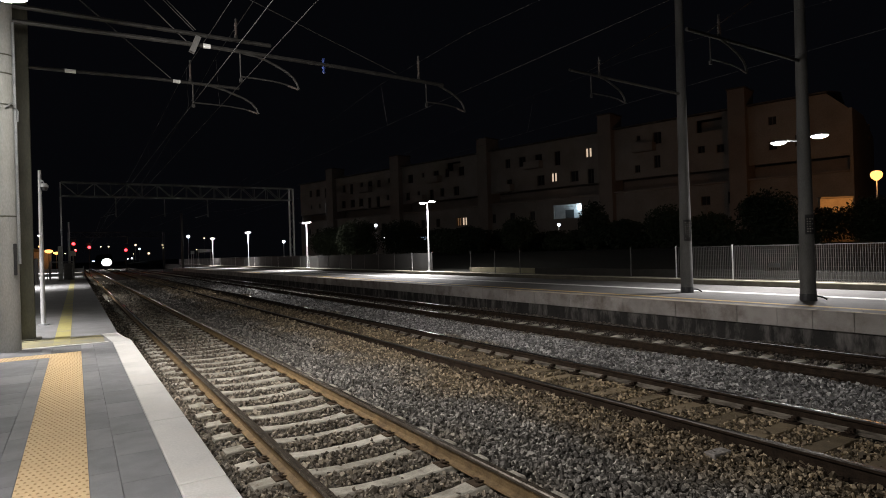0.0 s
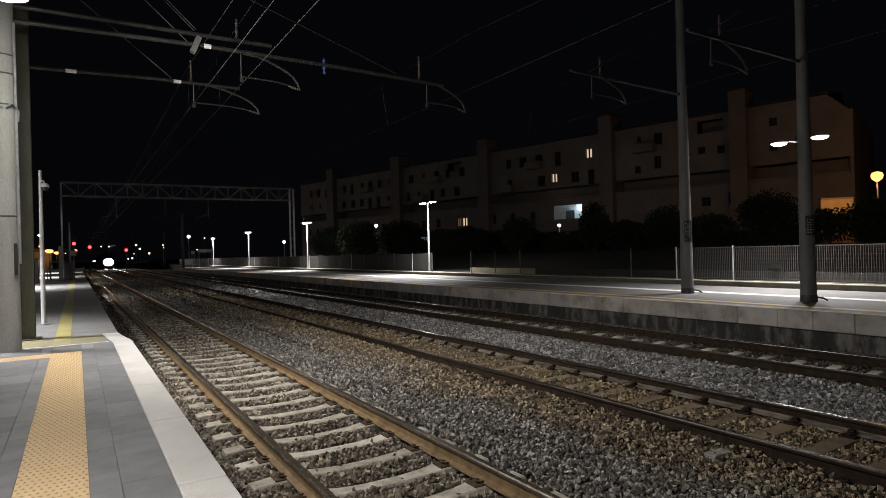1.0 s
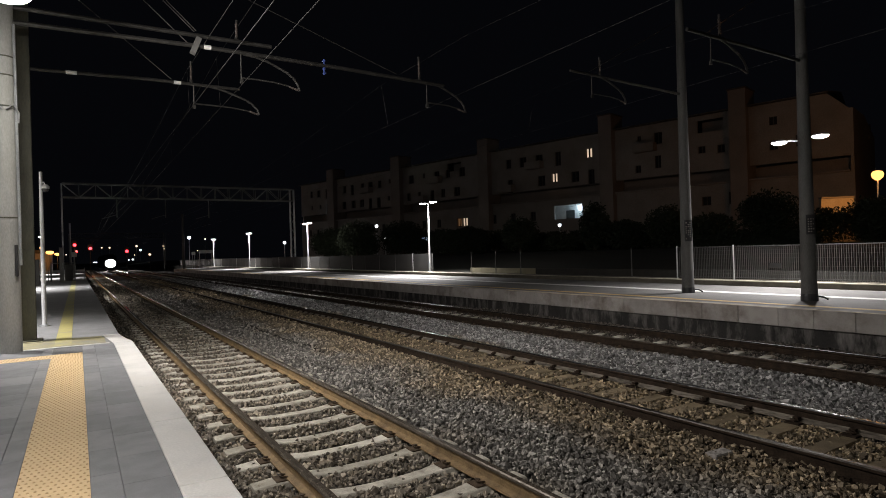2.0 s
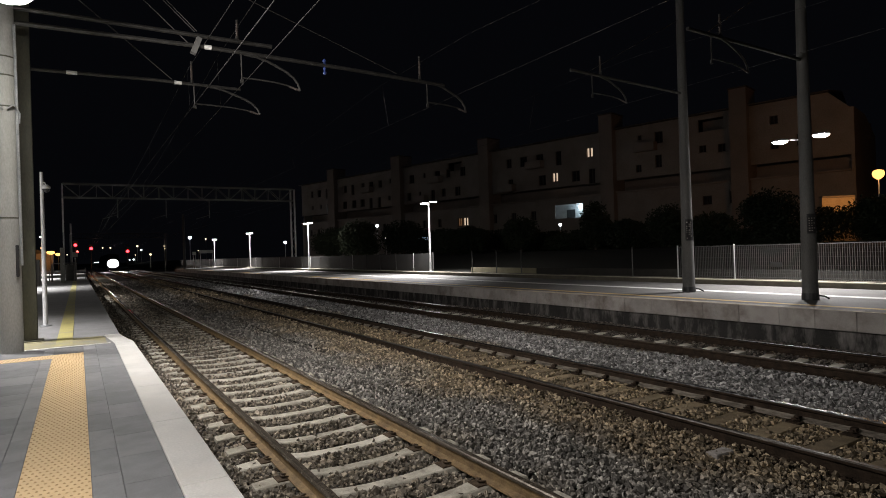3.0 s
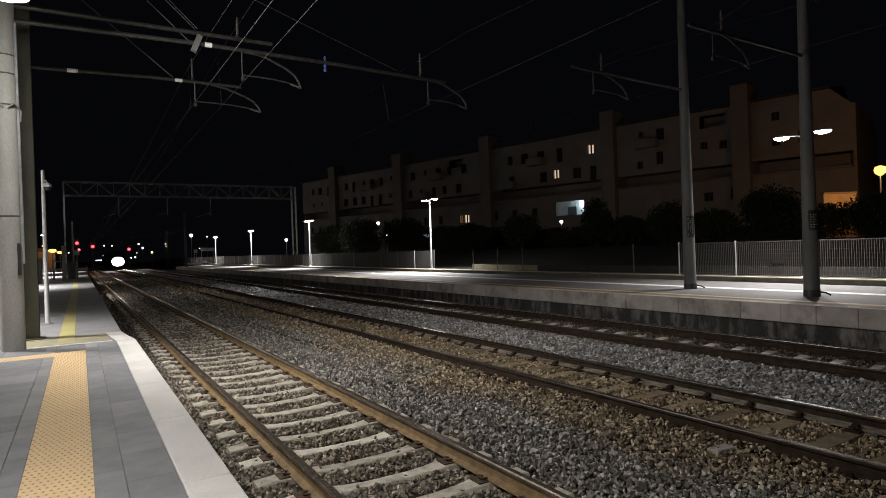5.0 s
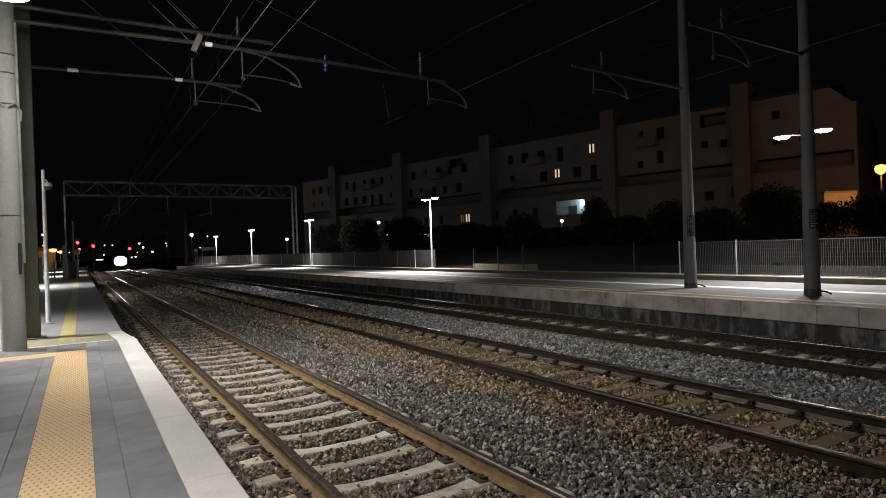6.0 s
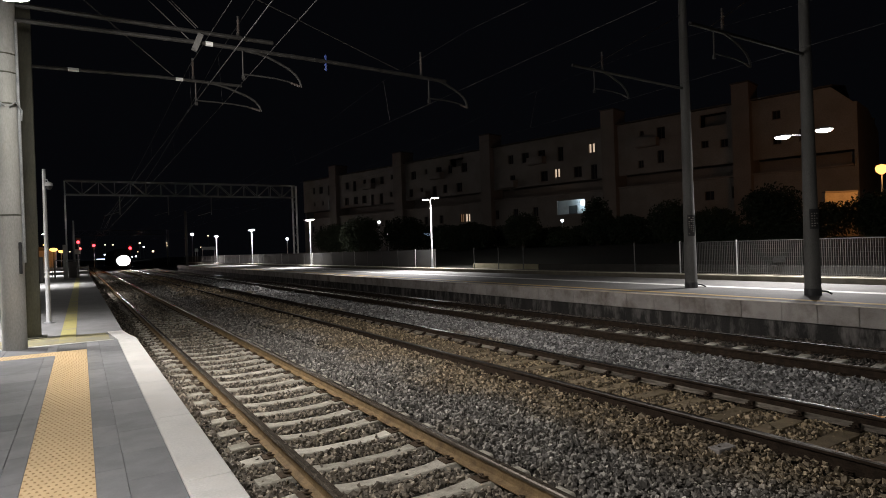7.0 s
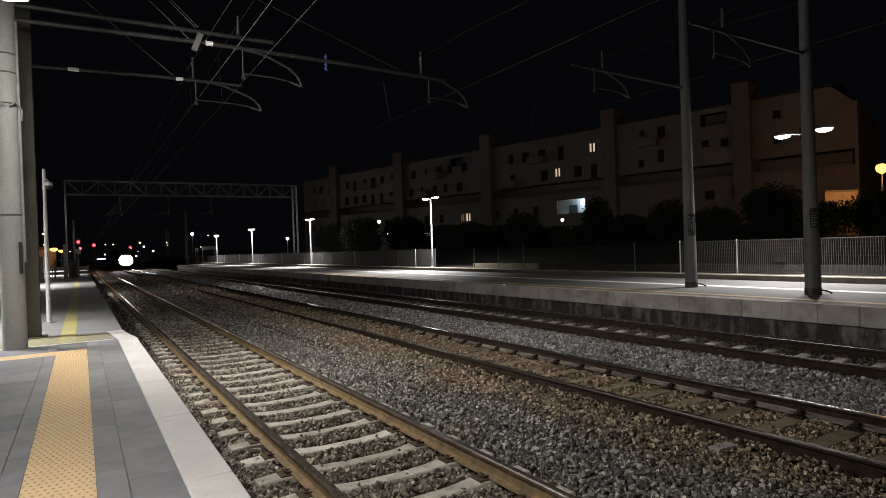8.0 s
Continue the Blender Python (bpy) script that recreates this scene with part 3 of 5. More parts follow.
tube(bm, [(0.18, -0.09, 1.4), (0.175, -0.09, 3.0), (0.165, -0.09, 5.3)], 0.022, 8)
part("conduit", bm, GALV, pole, "pale grey plastic conduit")
for z in (2.16, 3.95, 4.45, 4.75):
    bm = bmesh.new()
    turned(bm, [(0.172, z), (0.176, z + 0.003), (0.176, z + 0.017), (0.172, z + 0.02)], 20)
    part("clamp_band", bm, DARK_MAST, pole)
bm = bmesh.new()
tube(bm, [(0.05, -0.19, 3.9), (0.14, -0.19, 3.98), (0.21, -0.1, 3.86), (0.2, -0.1, 3.7)], 0.014, 6)
tube(bm, [(-0.12, -0.17, 3.75), (-0.05, -0.2, 3.95), (0.0, -0.19, 3.9)], 0.012, 6)
part("cable_loop", bm, GALV, pole, "loose pale cable loops")
bm = bevelled_box(0.105, 0.15, -0.17, -0.11, 1.22, 1.73, 0.008, 1)
part("hatch", bm, BLACK, pole, "narrow dark hatch cover")
# H-section mast behind it
steel = thing("catenary_mast", "dark olive H-section steel mast on the platform", "mast", (-0.80, 13.47, Z1 - 0.008))
bm = bmesh.new()
ring = [(-0.13, -0.13), (0.13, -0.13), (0.13, -0.108), (0.01, -0.108), (0.01, 0.108), (0.13, 0.108), (0.13, 0.13), (-0.13, 0.13), (-0.13, 0.108), (-0.01, 0.108), (-0.01, -0.108), (-0.13, -0.108)]
lo, hi = ([bm.verts.new((x, y, z)) for x, y in ring] for z in (0, 7.9))
for i in range(12):
    bm.faces.new((lo[i], lo[(i + 1) % 12], hi[(i + 1) % 12], hi[i]))
bm.faces.new(hi)
part("beam", bm, DARK_MAST, steel)
bm = bevelled_box(-0.22, 0.22, -0.22, 0.22, 0, 0.03, 0.006, 1)
part("base_plate", bm, DARK_MAST, steel)
bm = bevelled_box(0.135, 0.2, -0.12, 0.1, 1.02, 1.5, 0.01, 1)
part("junction_box", bm, BLACK, steel, "small black junction box")


def cantilever(m, name, parts, material=TUBE):
    """One round-bar part from world places."""
    bm = bmesh.new()
    for pts, r in parts:
        tube(bm, [hang(m, p) for p in pts], r, 8)
    return part(name, bm, material, m, smooth=True)


def registration(m, x, y, z, w=1.25, sign=1, drop=0.5, back=0.2):
    """Bent drop tube, upright hanger and steady arm under a cantilever beam."""
    bend_at = [(-0.1, 0.0), (0.12, -0.03), (0.34, -0.13), (0.56, -0.30), (0.74, -0.45), (0.87, -0.62), (0.96, -0.84), (1.0, -1.08)]
    cantilever(m, "drop_bracket", [([(x + sign * w * a, y, z + drop * b) for a, b in bend_at], 0.026)])
    arm = [(1.0, -1.06), (0.72, -0.92), (0.45, -0.86), (0.1, -0.84), (-back, -0.84)]
    cantilever(m, "steady_arm", [([(x + sign * w * a, y, z + drop * b) for a, b in arm], 0.017)])
    cantilever(m, "hanger", [([(x - sign * w * back, y, z + 0.02), (x - sign * w * back, y, z - drop * 0.98)], 0.015)])
    bm = bmesh.new()
    insulator(bm, hang(m, (x + sign * (w - 0.02), y, z - drop * 1.06)), hang(m, (x + sign * (w - 0.22), y, z - drop * 0.96)), 0.035, 4)
    part("insulator", bm, PORCELAIN, m)
    bm = bmesh.new()
    box(bm, -0.03, 0.03, -0.025, 0.025, -0.05, 0.03, Matrix.Translation(hang(m, (x - sign * w * back, y, z - drop * 0.95))))
    part("wire_clamp", bm, TUBE, m)


def post_insulator(m, foot, top, r=0.045):
    """Ribbed post insulator on a small cast foot, with a wire clamp on its head."""
    bm = bmesh.new()
    a, b = hang(m, foot), hang(m, top)
    insulator(bm, a + (b - a) * 0.12, a + (b - a) * 0.85, r, 6)
    p = part("insulator", bm, PORCELAIN, m)
    part("cast_foot", tube(bmesh.new(), [a, a + (b - a) * 0.15], 0.045, 8, 0.03), TUBE, p)
    part("head_clamp", tube(bmesh.new(), [a + (b - a) * 0.83, b], 0.02, 8, 0.028), TUBE, p)


# long pair of beams over the first and second track
cantilever(pole, "upper_beam", [([(-0.8, 12.0, 6.24), (3.42, 12.0, 6.22)], 0.042)])
cantilever(pole, "lower_beam", [([(-0.8, 12.0, 5.99), (2.02, 12.0, 6.03), (4.9, 12.0, 5.99), (7.45, 12.0, 5.91)], 0.042)])
bm = bmesh.new()
box(bm, -0.05, 0.05, -0.06, 0.06, -0.22, 0.11, Matrix.Translation(hang(pole, (2.02, 12.0, 6.08))) @ Matrix.Rotation(radians(22), 4, "Y"))
part("bracket", bm, GREY_MAST, pole)
cantilever(pole, "pale_band", [([(2.14, 12.0, 6.03), (2.27, 12.0, 6.03)], 0.046)], BAND)
cantilever(pole, "tie_rod", [([(-0.8, 12.0, 8.93), (1.98, 12.0, 6.29)], 0.011), ([(-0.8, 12.0, 9.01), (2.02, 12.0, 6.31)], 0.011)])
cantilever(pole, "tie_rod", [([(-0.8, 12.02, 8.53), (1.88, 12.02, 6.05)], 0.011)])
cantilever(pole, "tie_rod", [([(-0.8, 12.0, 8.33), (6.22, 12.0, 6.03)], 0.011)])
registration(pole, 2.98, 12.0, 5.99, 1.0, 1, 0.55, 0.16)
registration(pole, 7.1, 12.0, 5.93, 0.95, 1, 0.55, 0.12)
post_insulator(pole, (2.75, 12.0, 6.26), (2.757, 12.0, 6.64))
post_insulator(pole, (6.8, 12.0, 5.97), (6.8, 12.0, 6.5), 0.05)
bm = bmesh.new()
insulator(bm, hang(pole, (4.52, 12.0, 5.80)), hang(pole, (4.52, 12.0, 6.13)), 0.055, 4)
part("insulator", bm, BLUE_GLASS, pole, "small blue glass insulator")
# single beam of the steel mast
cantilever(steel, "beam_tube", [([(-0.68, 13.5, 5.66), (1.38, 13.5, 5.71), (3.13, 13.5, 5.7)], 0.034)])
for x0, x1 in ((-0.1, 0.08), (1.8, 1.94)):
    cantilever(steel, "pale_band", [([(x0, 13.5, 5.675 + 0.016 * x0), (x1, 13.5, 5.675 + 0.016 * x1)], 0.038)], BAND)
cantilever(steel, "tie_rod", [([(-0.72, 13.5, 7.82), (1.76, 13.5, 5.76)], 0.011)])
registration(steel, 2.42, 13.5, 5.7, 1.12, 1, 0.48, 0.21)
post_insulator(steel, (2.14, 13.5, 5.73), (2.14, 13.5, 6.18), 0.035)

# masts on the far platform
mast_a = mast_tapered(15.8, 11.76, Z2, 9.2, 0.18, 0.11, "grey tapered catenary mast on the far platform", plate=(1.56, 2.2))
mast_b = mast_tapered(15.33, 7.98, Z2, 9.2, 0.182, 0.1, "grey tapered catenary mast standing by the platform edge", plate=(1.62, 2.1))
for m, y, x0, x1, z0, z1 in ((mast_a, 11.76, 11.24, 15.67, 6.71, 6.57), (mast_b, 7.98, 10.95, 15.2, 6.49, 6.43)):
    cantilever(m, "beam_tube", [([(x0, y, z0), (x1, y, z1)], 0.04)])
    bm = bmesh.new()
    insulator(bm, hang(m, (x1 - 0.4, y, z1 + 0.01)), hang(m, (x1 - 0.05, y, z1)), 0.06, 4)
    part("insulator", bm, PORCELAIN, m)
    registration(m, x0 + 1.0, y, z0 + (z1 - z0) * 0.22, 1.1, 1, 0.6)
    post_insulator(m, (x0 + 1.1, y, z0), (x0 + 1.1, y, z0 + 0.5), 0.05)
    cantilever(m, "tie_rod", [([(x1, y, z1 + 2.2), (x0 + 0.6, y, z0)], 0.01)])


# dark panels hung behind the second mast
for z0, z1, x0, x1 in ((4.72, 5.16, 15.55, 15.8), (2.74, 4.14, 15.58, 15.82)):
    a, b = hang(mast_b, (x0, 8.05, z0)), hang(mast_b, (x1, 8.13, z1))
    p = part("hanging_panel", bevelled_box(a.x, b.x, a.y, b.y, a.z, b.z, 0.015, 1), BLACK, mast_b, "dark panel seen from behind")
    bm = bmesh.new()
    box(bm, 0.1, a.x, a.y, a.y + 0.03, b.z - 0.1, b.z - 0.06)
    part("bracket", bm, GALV, p)

# ---------------------------------------------------------------- overhead wires
def overhead(contact, high, support, slant=0.0, r=0.008, span=54.0, dip=1.0):
    """Contact wire and carrying wire of one track through their places at a support."""
    w = thing("overhead_line", "thin dark overhead wires above a track", "wire", (0, 0, 0), "overhead lines")
    bm = bmesh.new()
    tube(bm, [(contact[0] + slant * math.sin(math.pi * (-30 + 8 * i - support) / span), -30 + i * 8, contact[1]) for i in range(41)], r, 5)
    part("contact_wire", bm, WIRE, w)
    bm, ps = bmesh.new(), []
    for i in range(81):
        y = -30 + i * 4
        sag = ((y - support) % span) / span
        ps.append((high[0] + 0.4 * slant * math.sin(math.pi * (y - support) / span), y, high[1] - dip * 4 * sag * (1 - sag)))
    tube(bm, ps, r * 0.85, 5)
    part("carrying_wire", bm, WIRE, w)
    for i in range(11, 36, 2):
        p = ps[i]
        bm = bmesh.new()
        tube(bm, [(contact[0] + slant * math.sin(math.pi * (p[1] - support) / span), p[1], contact[1]), p], 0.004, 4)
        part("dropper", bm, WIRE, w)


overhead((2.173, 5.27), (2.14, 6.16), 13.5, -0.12, 0.0075, dip=0.6)
overhead((2.812, 5.38), (2.757, 6.63), 12.0, 0.04, 0.0075)
overhead((6.95, 5.32), (6.8, 6.5), 12.0, 0.1, 0.0035)
overhead((11.6, 5.5), (11.9, 6.8), 11.76, 0.1, 0.0028)


# ---------------------------------------------------------------- lattice gantries
def gantry(y, x0, x1, z0, z1, ground_l, ground_r, bays, label):
    g = thing("signal_gantry", label, "gantry", (0, y, 0), "lattice gantries")
    for name, z in (("top_chord", z1), ("bottom_chord", z0)):
        for dy in (-0.3, 0.3):
            bm = bmesh.new()
            box(bm, x0, x1, dy - 0.05, dy + 0.05, z - 0.06, z + 0.06)
            part(name, bm, DARK_STEEL, g)
    step = (x1 - x0) / bays
    for i in range(bays):
        a, b = x0 + step * i, x0 + step * (i + 1)
        bm = bmesh.new()
        for dy in (-0.3, 0.3):
            tube(bm, [(a, dy, z0 if i % 2 else z1), (b, dy, z1 if i % 2 else z0)], 0.035, 6)
        part("lattice_bar", bm, DARK_STEEL, g)
        bm = bmesh.new()
        for dy in (-0.3, 0.3):
            tube(bm, [(b, dy, z0), (b, dy, z1)], 0.03, 6)
        part("lattice_post", bm, DARK_STEEL, g)
    for x, zg in ((x0, ground_l), (x1, ground_r)):
        for dx in ((-0.22, 0.22) if x > 5 else (-0.04,)):
            bm = bmesh.new()
            box(bm, x + dx - 0.06, x + dx + 0.06, -0.12, 0.12, zg, z1)
            part("leg", bm, LEG_STEEL, g)
        if x < 5:
            bm = bmesh.new()
            box(bm, x - 0.11, x + 0.03, -0.135, -0.12, 4.9, z0 - 0.1)
            part("leg_sheath", bm, WHITE, g, "white-painted sheath")
            continue
        bm = bmesh.new()
        n = 8
        for i in range(n):
            za, zb = zg + (z0 - zg) * i / n, zg + (z0 - zg) * (i + 1) / n
            tube(bm, [(x + (-0.22 if i % 2 else 0.22), 0, za), (x + (0.22 if i % 2 else -0.22), 0, zb)], 0.025, 5)
        part("leg_lacing", bm, DARK_STEEL, g)
    for x in (2.6, 6.9, 11.0):
        bm = bmesh.new()
        tube(bm, [(x + bend(y) + 0.8, 0, z0), (x + bend(y) + 0.8, 0, z0 - 1.9)], 0.05, 6)
        tube(bm, [(x + bend(y) + 0.8, 0, z0 - 1.6), (x + bend(y) - 0.5, 0, z0 - 2.0)], 0.03, 6)
        part("dropper_post", bm, DARK_STEEL, g)
    return g


DARK_STEEL = mat("lattice_steel", (0.10, 0.10, 0.09), (0.18, 0.18, 0.165), 4, 0.6, 0.1, metal=0.3)
LEG_STEEL = mat("leg_steel", (0.34, 0.35, 0.35), (0.48, 0.49, 0.49), 4, 0.6, 0.1, metal=0.3)
gantry(66.0, -1.05, 20.6, 8.14, 9.42, 0.603, 0.71, 16, "long steel lattice gantry spanning all the tracks")
gantry(180, -1.6, 20.5, 8.2, 9.4, -0.6, -0.2, 16, "distant steel lattice gantry across the tracks")


# ---------------------------------------------------------------- station lamps
def station_lamp(place, label, lamp_watts, height=4.82, arm=0.69, far=False, spread=120, lean=0.0):
    l = thing("platform_lamp", label, "lamp post", place, "lamps along the platform")
    bm = bmesh.new()
    tube(bm, [(0, 0, 0), (0, 0, 0.6)], 0.075, 12)
    part("pole_sleeve", bm, GALV, l, smooth=True)
    bm = bmesh.new()
    tube(bm, [(0, 0, 0.6), (0, 0, height + 0.05)], 0.06, 12, 0.045)
    part("pole", bm, GALV_PALE, l, smooth=True)
    bm = bmesh.new()
    turned(bm, [(0.16, 0), (0.16, 0.02), (0.09, 0.05)], 16)
    part("base_flange", bm, GALV, l)
    for s in (-1, 1):
        bm = bmesh.new()
        tube(bm, [(0, 0, height), (0, s * 0.3, height + 0.06), (0, s * (arm - 0.15), height + 0.07)], 0.03, 8)
        part("arm", bm, GALV_PALE, l, smooth=True)
        m = Matrix.Translation((0, s * arm, height + 0.02))
        bm = bmesh.new()
        turned(bm, [(0.24, 0.03), (0.25, 0.045), (0.19, 0.09), (0.1, 0.11), (0.02, 0.115)], 24, m)
        head = part("lamp_head", bm, GALV, l, smooth=True)
        bm = bmesh.new()
        turned(bm, [(0.02, -0.05), (0.13, -0.04), (0.2, -0.012), (0.228, 0.028)], 24, m)
        part("lens", bm, LAMP_WHITE, head, "glowing white lens", smooth=True).visible_shadow = False
        if not far:
            lamp_disc("station_light", Vector(place) + Vector((0, s * arm, height - 0.08)), Vector(place) + Vector((lean, s * arm, 0)), lamp_watts, 0.2, spread=spread)
    if far:
        lamp_disc("station_light", Vector(place) + Vector((0, 0, height - 0.1)), Vector(place) + Vector((lean, 0, 0)), lamp_watts * 2, 1.2, spread=spread)
    return l


GALV_PALE = mat("pale_galvanised_steel", (0.5, 0.5, 0.5), (0.62, 0.62, 0.62), 8, 0.5, 0.05, metal=0.2)
LAMP_LABEL = "pale steel double-headed platform lamp, lit"
W_LAMP = 54
for y in (-13.3, 10.28, 33.7, 57.6, 81.2, 105.4):
    station_lamp((19.45, y, Z2 + 0.185), LAMP_LABEL, W_LAMP * (0.58 if y < 20 else 1.5 if y < 50 else 1.1), 4.42, 0.63, far=y > 50, spread=122 if y < 20 else 134 if y < 50 else 108, lean=-1.5 if 20 < y < 50 else -0.7)
slim = thing("slim_post", "thin steel post standing by a platform lamp", "post", (19.52, 10.06, Z2 + 0.16))
bm = bmesh.new()
tube(bm, [(0, 0, 0), (0, 0, 5.2)], 0.03, 8)
part("pole", bm, GALV, slim, smooth=True)
bm = bmesh.new()
tube(bm, [(0, 0, 4.6), (-0.25, -0.1, 4.62)], 0.015, 6)
part("stay", bm, GALV, slim)
# lamps of the near platform
LUM_Z = 5.54
for x, y, watts in ((-0.71, 9.6, 43), (-2.1, 0.8, 36)):
    lamp = thing("platform_lamp", "white platform luminaire on an arm, lit", "lamp", (x, y, LUM_Z), "luminaires of the near platform")
    bm = bmesh.new()
    turned(bm, [(0.3, 0.03), (0.31, 0.05), (0.24, 0.1), (0.12, 0.13), (0.02, 0.135)], 24)
    head = part("lamp_head", bm, GALV, lamp, smooth=True)
    bm = bmesh.new()
    turned(bm, [(0.02, -0.07), (0.16, -0.055), (0.25, -0.02), (0.285, 0.028)], 24)
    part("lens", bm, LAMP_WHITE, head, "glowing white lens", smooth=True).visible_shadow = False
    bm = bmesh.new()
    tube(bm, [(0, 0, 0.13), (0, 0, 0.5), (-1.0, 0, 0.6), (-2.6, 0, 0.6)], 0.03, 8)
    part("arm", bm, GALV, lamp)
    bm = bmesh.new()
    tube(bm, [(-2.6, 0, Z1 - LUM_Z), (-2.6, 0, 0.65)], 0.06, 10)
    part("pole", bm, GALV, lamp)
    lamp_disc("station_light", (x, y, LUM_Z - 0.09), (x + (9.2 if y > 5 else 0.2), y + (0.9 if y > 5 else 0), 0.5 if y > 5 else 0), watts, 0.25, (1.0, 0.94, 0.905), 136 if y > 5 else 104)
for y in (14.5, 40.6, 66.6, 92.6):
    station_lamp((-3.9, y, Z1 - 0.008), "pale steel double-headed platform lamp on the near platform, lit", 58 if y < 20 else 75, arm=0.3 if y < 20 else 0.69, far=y > 20, spread=118, lean=-0.7 if y < 20 else -0.5)

# ---------------------------------------------------------------- small posts on the near platform
cctv = thing("camera_post", "slim pale post with a dome camera on the platform", "post", (-0.665, 16.47, Z1 - 0.008))
bm = bmesh.new()
tube(bm, [(0, 0, 0), (0, 0, 3.52)], 0.052, 12, 0.034)
part("pole", bm, GALV_PALE, cctv, smooth=True)
bm = bmesh.new()
turned(bm, [(0.11, 0), (0.11, 0.02), (0.06, 0.04)], 16)
part("base_flange", bm, GALV, cctv)
bm = bmesh.new()
turned(bm, [(0.015, 3.050), (0.055, 3.065), (0.075, 3.110), (0.075, 3.170), (0.04, 3.210)], 18, Matrix.Translation((0.085, -0.06, 0)))
dome = part("dome_camera", bm, BLACK, cctv, "black dome camera", smooth=True)
bm = bmesh.new()
turned(bm, [(0.079, 3.130), (0.086, 3.135), (0.086, 3.180), (0.045, 3.225)], 18, Matrix.Translation((0.085, -0.06, 0)))
part("dome_ring", bm, GALV_PALE, dome, smooth=True)
bm = bmesh.new()
tube(bm, [(0, 0, 3.28), (0.06, -0.04, 3.28), (0.085, -0.06, 3.21)], 0.014, 6)
part("camera_arm", bm, GALV_PALE, cctv, smooth=True)

# guard rail and cabinets towards the platform's far end
guard = thing("guard_rail", "steel guard rail across the platform end, pale boards standing for lit ground", "railing", (0, 58, Z1 - 0.008))
for x in (-4.4, -3.2, -2.0, -0.8, 0.5):
    bm = bmesh.new()
    tube(bm, [(x, 0, 0), (x, 0, 1.0)], 0.03, 8)
    part("post", bm, GALV, guard)
# Pale boards added in place of lamplit stripes on the platform.
for z in (0.35, 0.75):
    bm = bmesh.new()
    box(bm, -4.4, 0.55, -0.02, 0.02, z - 0.1, z + 0.1)
    part("rail_board", bm, GALV_PALE, guard)
CABINET = mat("cabinet_paint", (0.2, 0.2, 0.19), (0.28, 0.28, 0.265), 4, 0.6, 0.1)
for x, y, w, h in ((-0.55, 56.5, 0.62, 1.3), (-1.0, 54, 0.3, 2.6)):
    c = thing("cabinet", "dark grey steel trackside cabinet", "cabinet", (x, y, Z1 - 0.008), "trackside cabinets")
    bm = bevelled_box(-w / 2, w / 2, -0.25, 0.25, 0.06, h, 0.02, 1)
    part("body", bm, CABINET, c)
    bm = bevelled_box(-w / 2 + 0.04, w / 2 - 0.04, -0.262, -0.25, 0.12, h - 0.08, 0.004, 1)
    d = part("door", bm, CABINET, c)
    bm = bevelled_box(w / 2 - 0.1, w / 2 - 0.07, -0.285, -0.262, h * 0.5, h * 0.5 + 0.14, 0.004, 1)
    part("handle", bm, GALV, d)
    bm = bmesh.new()
    box(bm, -w / 2 - 0.03, w / 2 + 0.03, -0.28, 0.28, 0, 0.06)
    part("plinth", bm, CONCRETE, c)
screen = thing("end_screen", "thin steel frame standing at the platform end", "frame", (-0.95, 56, Z1 - 0.008))
for x in (-0.8, 0.78):
    bm = bmesh.new()
    tube(bm, [(x, 0, 0), (x, 0, 1.45)], 0.06, 8)
    part("post", bm, CABINET, screen)
bm = bmesh.new()
tube(bm, [(-0.8, 0, 1.42), (0.78, 0, 1.42)], 0.04, 8)
part("top_bar", bm, CABINET, screen)
notice = thing("notice_board", "small pale notice on a post", "sign", (-0.2, 58, Z1 - 0.008))
bm = bmesh.new()
tube(bm, [(0, 0, 0), (0, 0, 2.3)], 0.03, 8)
part("post", bm, GALV, notice)
bm = bevelled_box(-0.2, 0.2, -0.05, -0.03, 1.9, 2.3, 0.006, 1)
part("board", bm, GALV_PALE, notice)
tall = thing("utility_post", "thin grey post at the platform end", "post", (-0.44, 57, Z1 - 0.008))
bm = bmesh.new()
tube(bm, [(0, 0, 0), (0, 0, 4.6)], 0.09, 8, 0.06)
part("pole", bm, GALV, tall)


# ---------------------------------------------------------------- fence behind the far platform
FENCE_X, FENCE_Z, FENCE_H = 19.88, Z2 + 0.18, 1.18


def post(y, parent, material=FENCE):
    bm = bevelled_box(-0.02, 0.02, -0.022, 0.022, -0.05, FENCE_H + 0.04, 0.004, 1)
    part("post", bm, material, parent).matrix_local = pose(FENCE_X, y, FENCE_Z)


def bar_panel(y, width, parent, each):
    """Slim upright bars on thin cross wires between two posts."""
    m = pose(FENCE_X, y, FENCE_Z)
    post(y, parent, GALV_PALE)
    for zz in (0.06, FENCE_H - 0.02):
        bm = bmesh.new()
        box(bm, -0.012, 0.012, 0.03, width - 0.03, zz - 0.015, zz + 0.015)
        part("rail", bm, FENCE, parent).matrix_local = m
    for k in range(1, 8):
        bm = bmesh.new()
        zz = 0.06 + (FENCE_H - 0.08) * k / 8
        box(bm, 0.013, 0.019, 0.03, width - 0.03, zz - 0.004, zz + 0.004)
        part("cross_wire", bm, FENCE, parent).matrix_local = m
    n = round(width / 0.068)
    rest = bmesh.new()
    for i in range(1, n):
        yy = i * width / n
        if each:
            piece("bar", BAR, parent, m @ Matrix.Translation((0, yy, 0)))
        else:
            box(rest, -0.012, 0.012, yy - 0.006, yy + 0.006, 0.02, FENCE_H)
    if each:
        rest.free()
    else:
        tagged(part("bars", rest, FENCE, parent), kind="stuff").matrix_local = m


bm = bmesh.new()
box(bm, -0.012, 0.012, -0.006, 0.006, 0.02, FENCE_H)
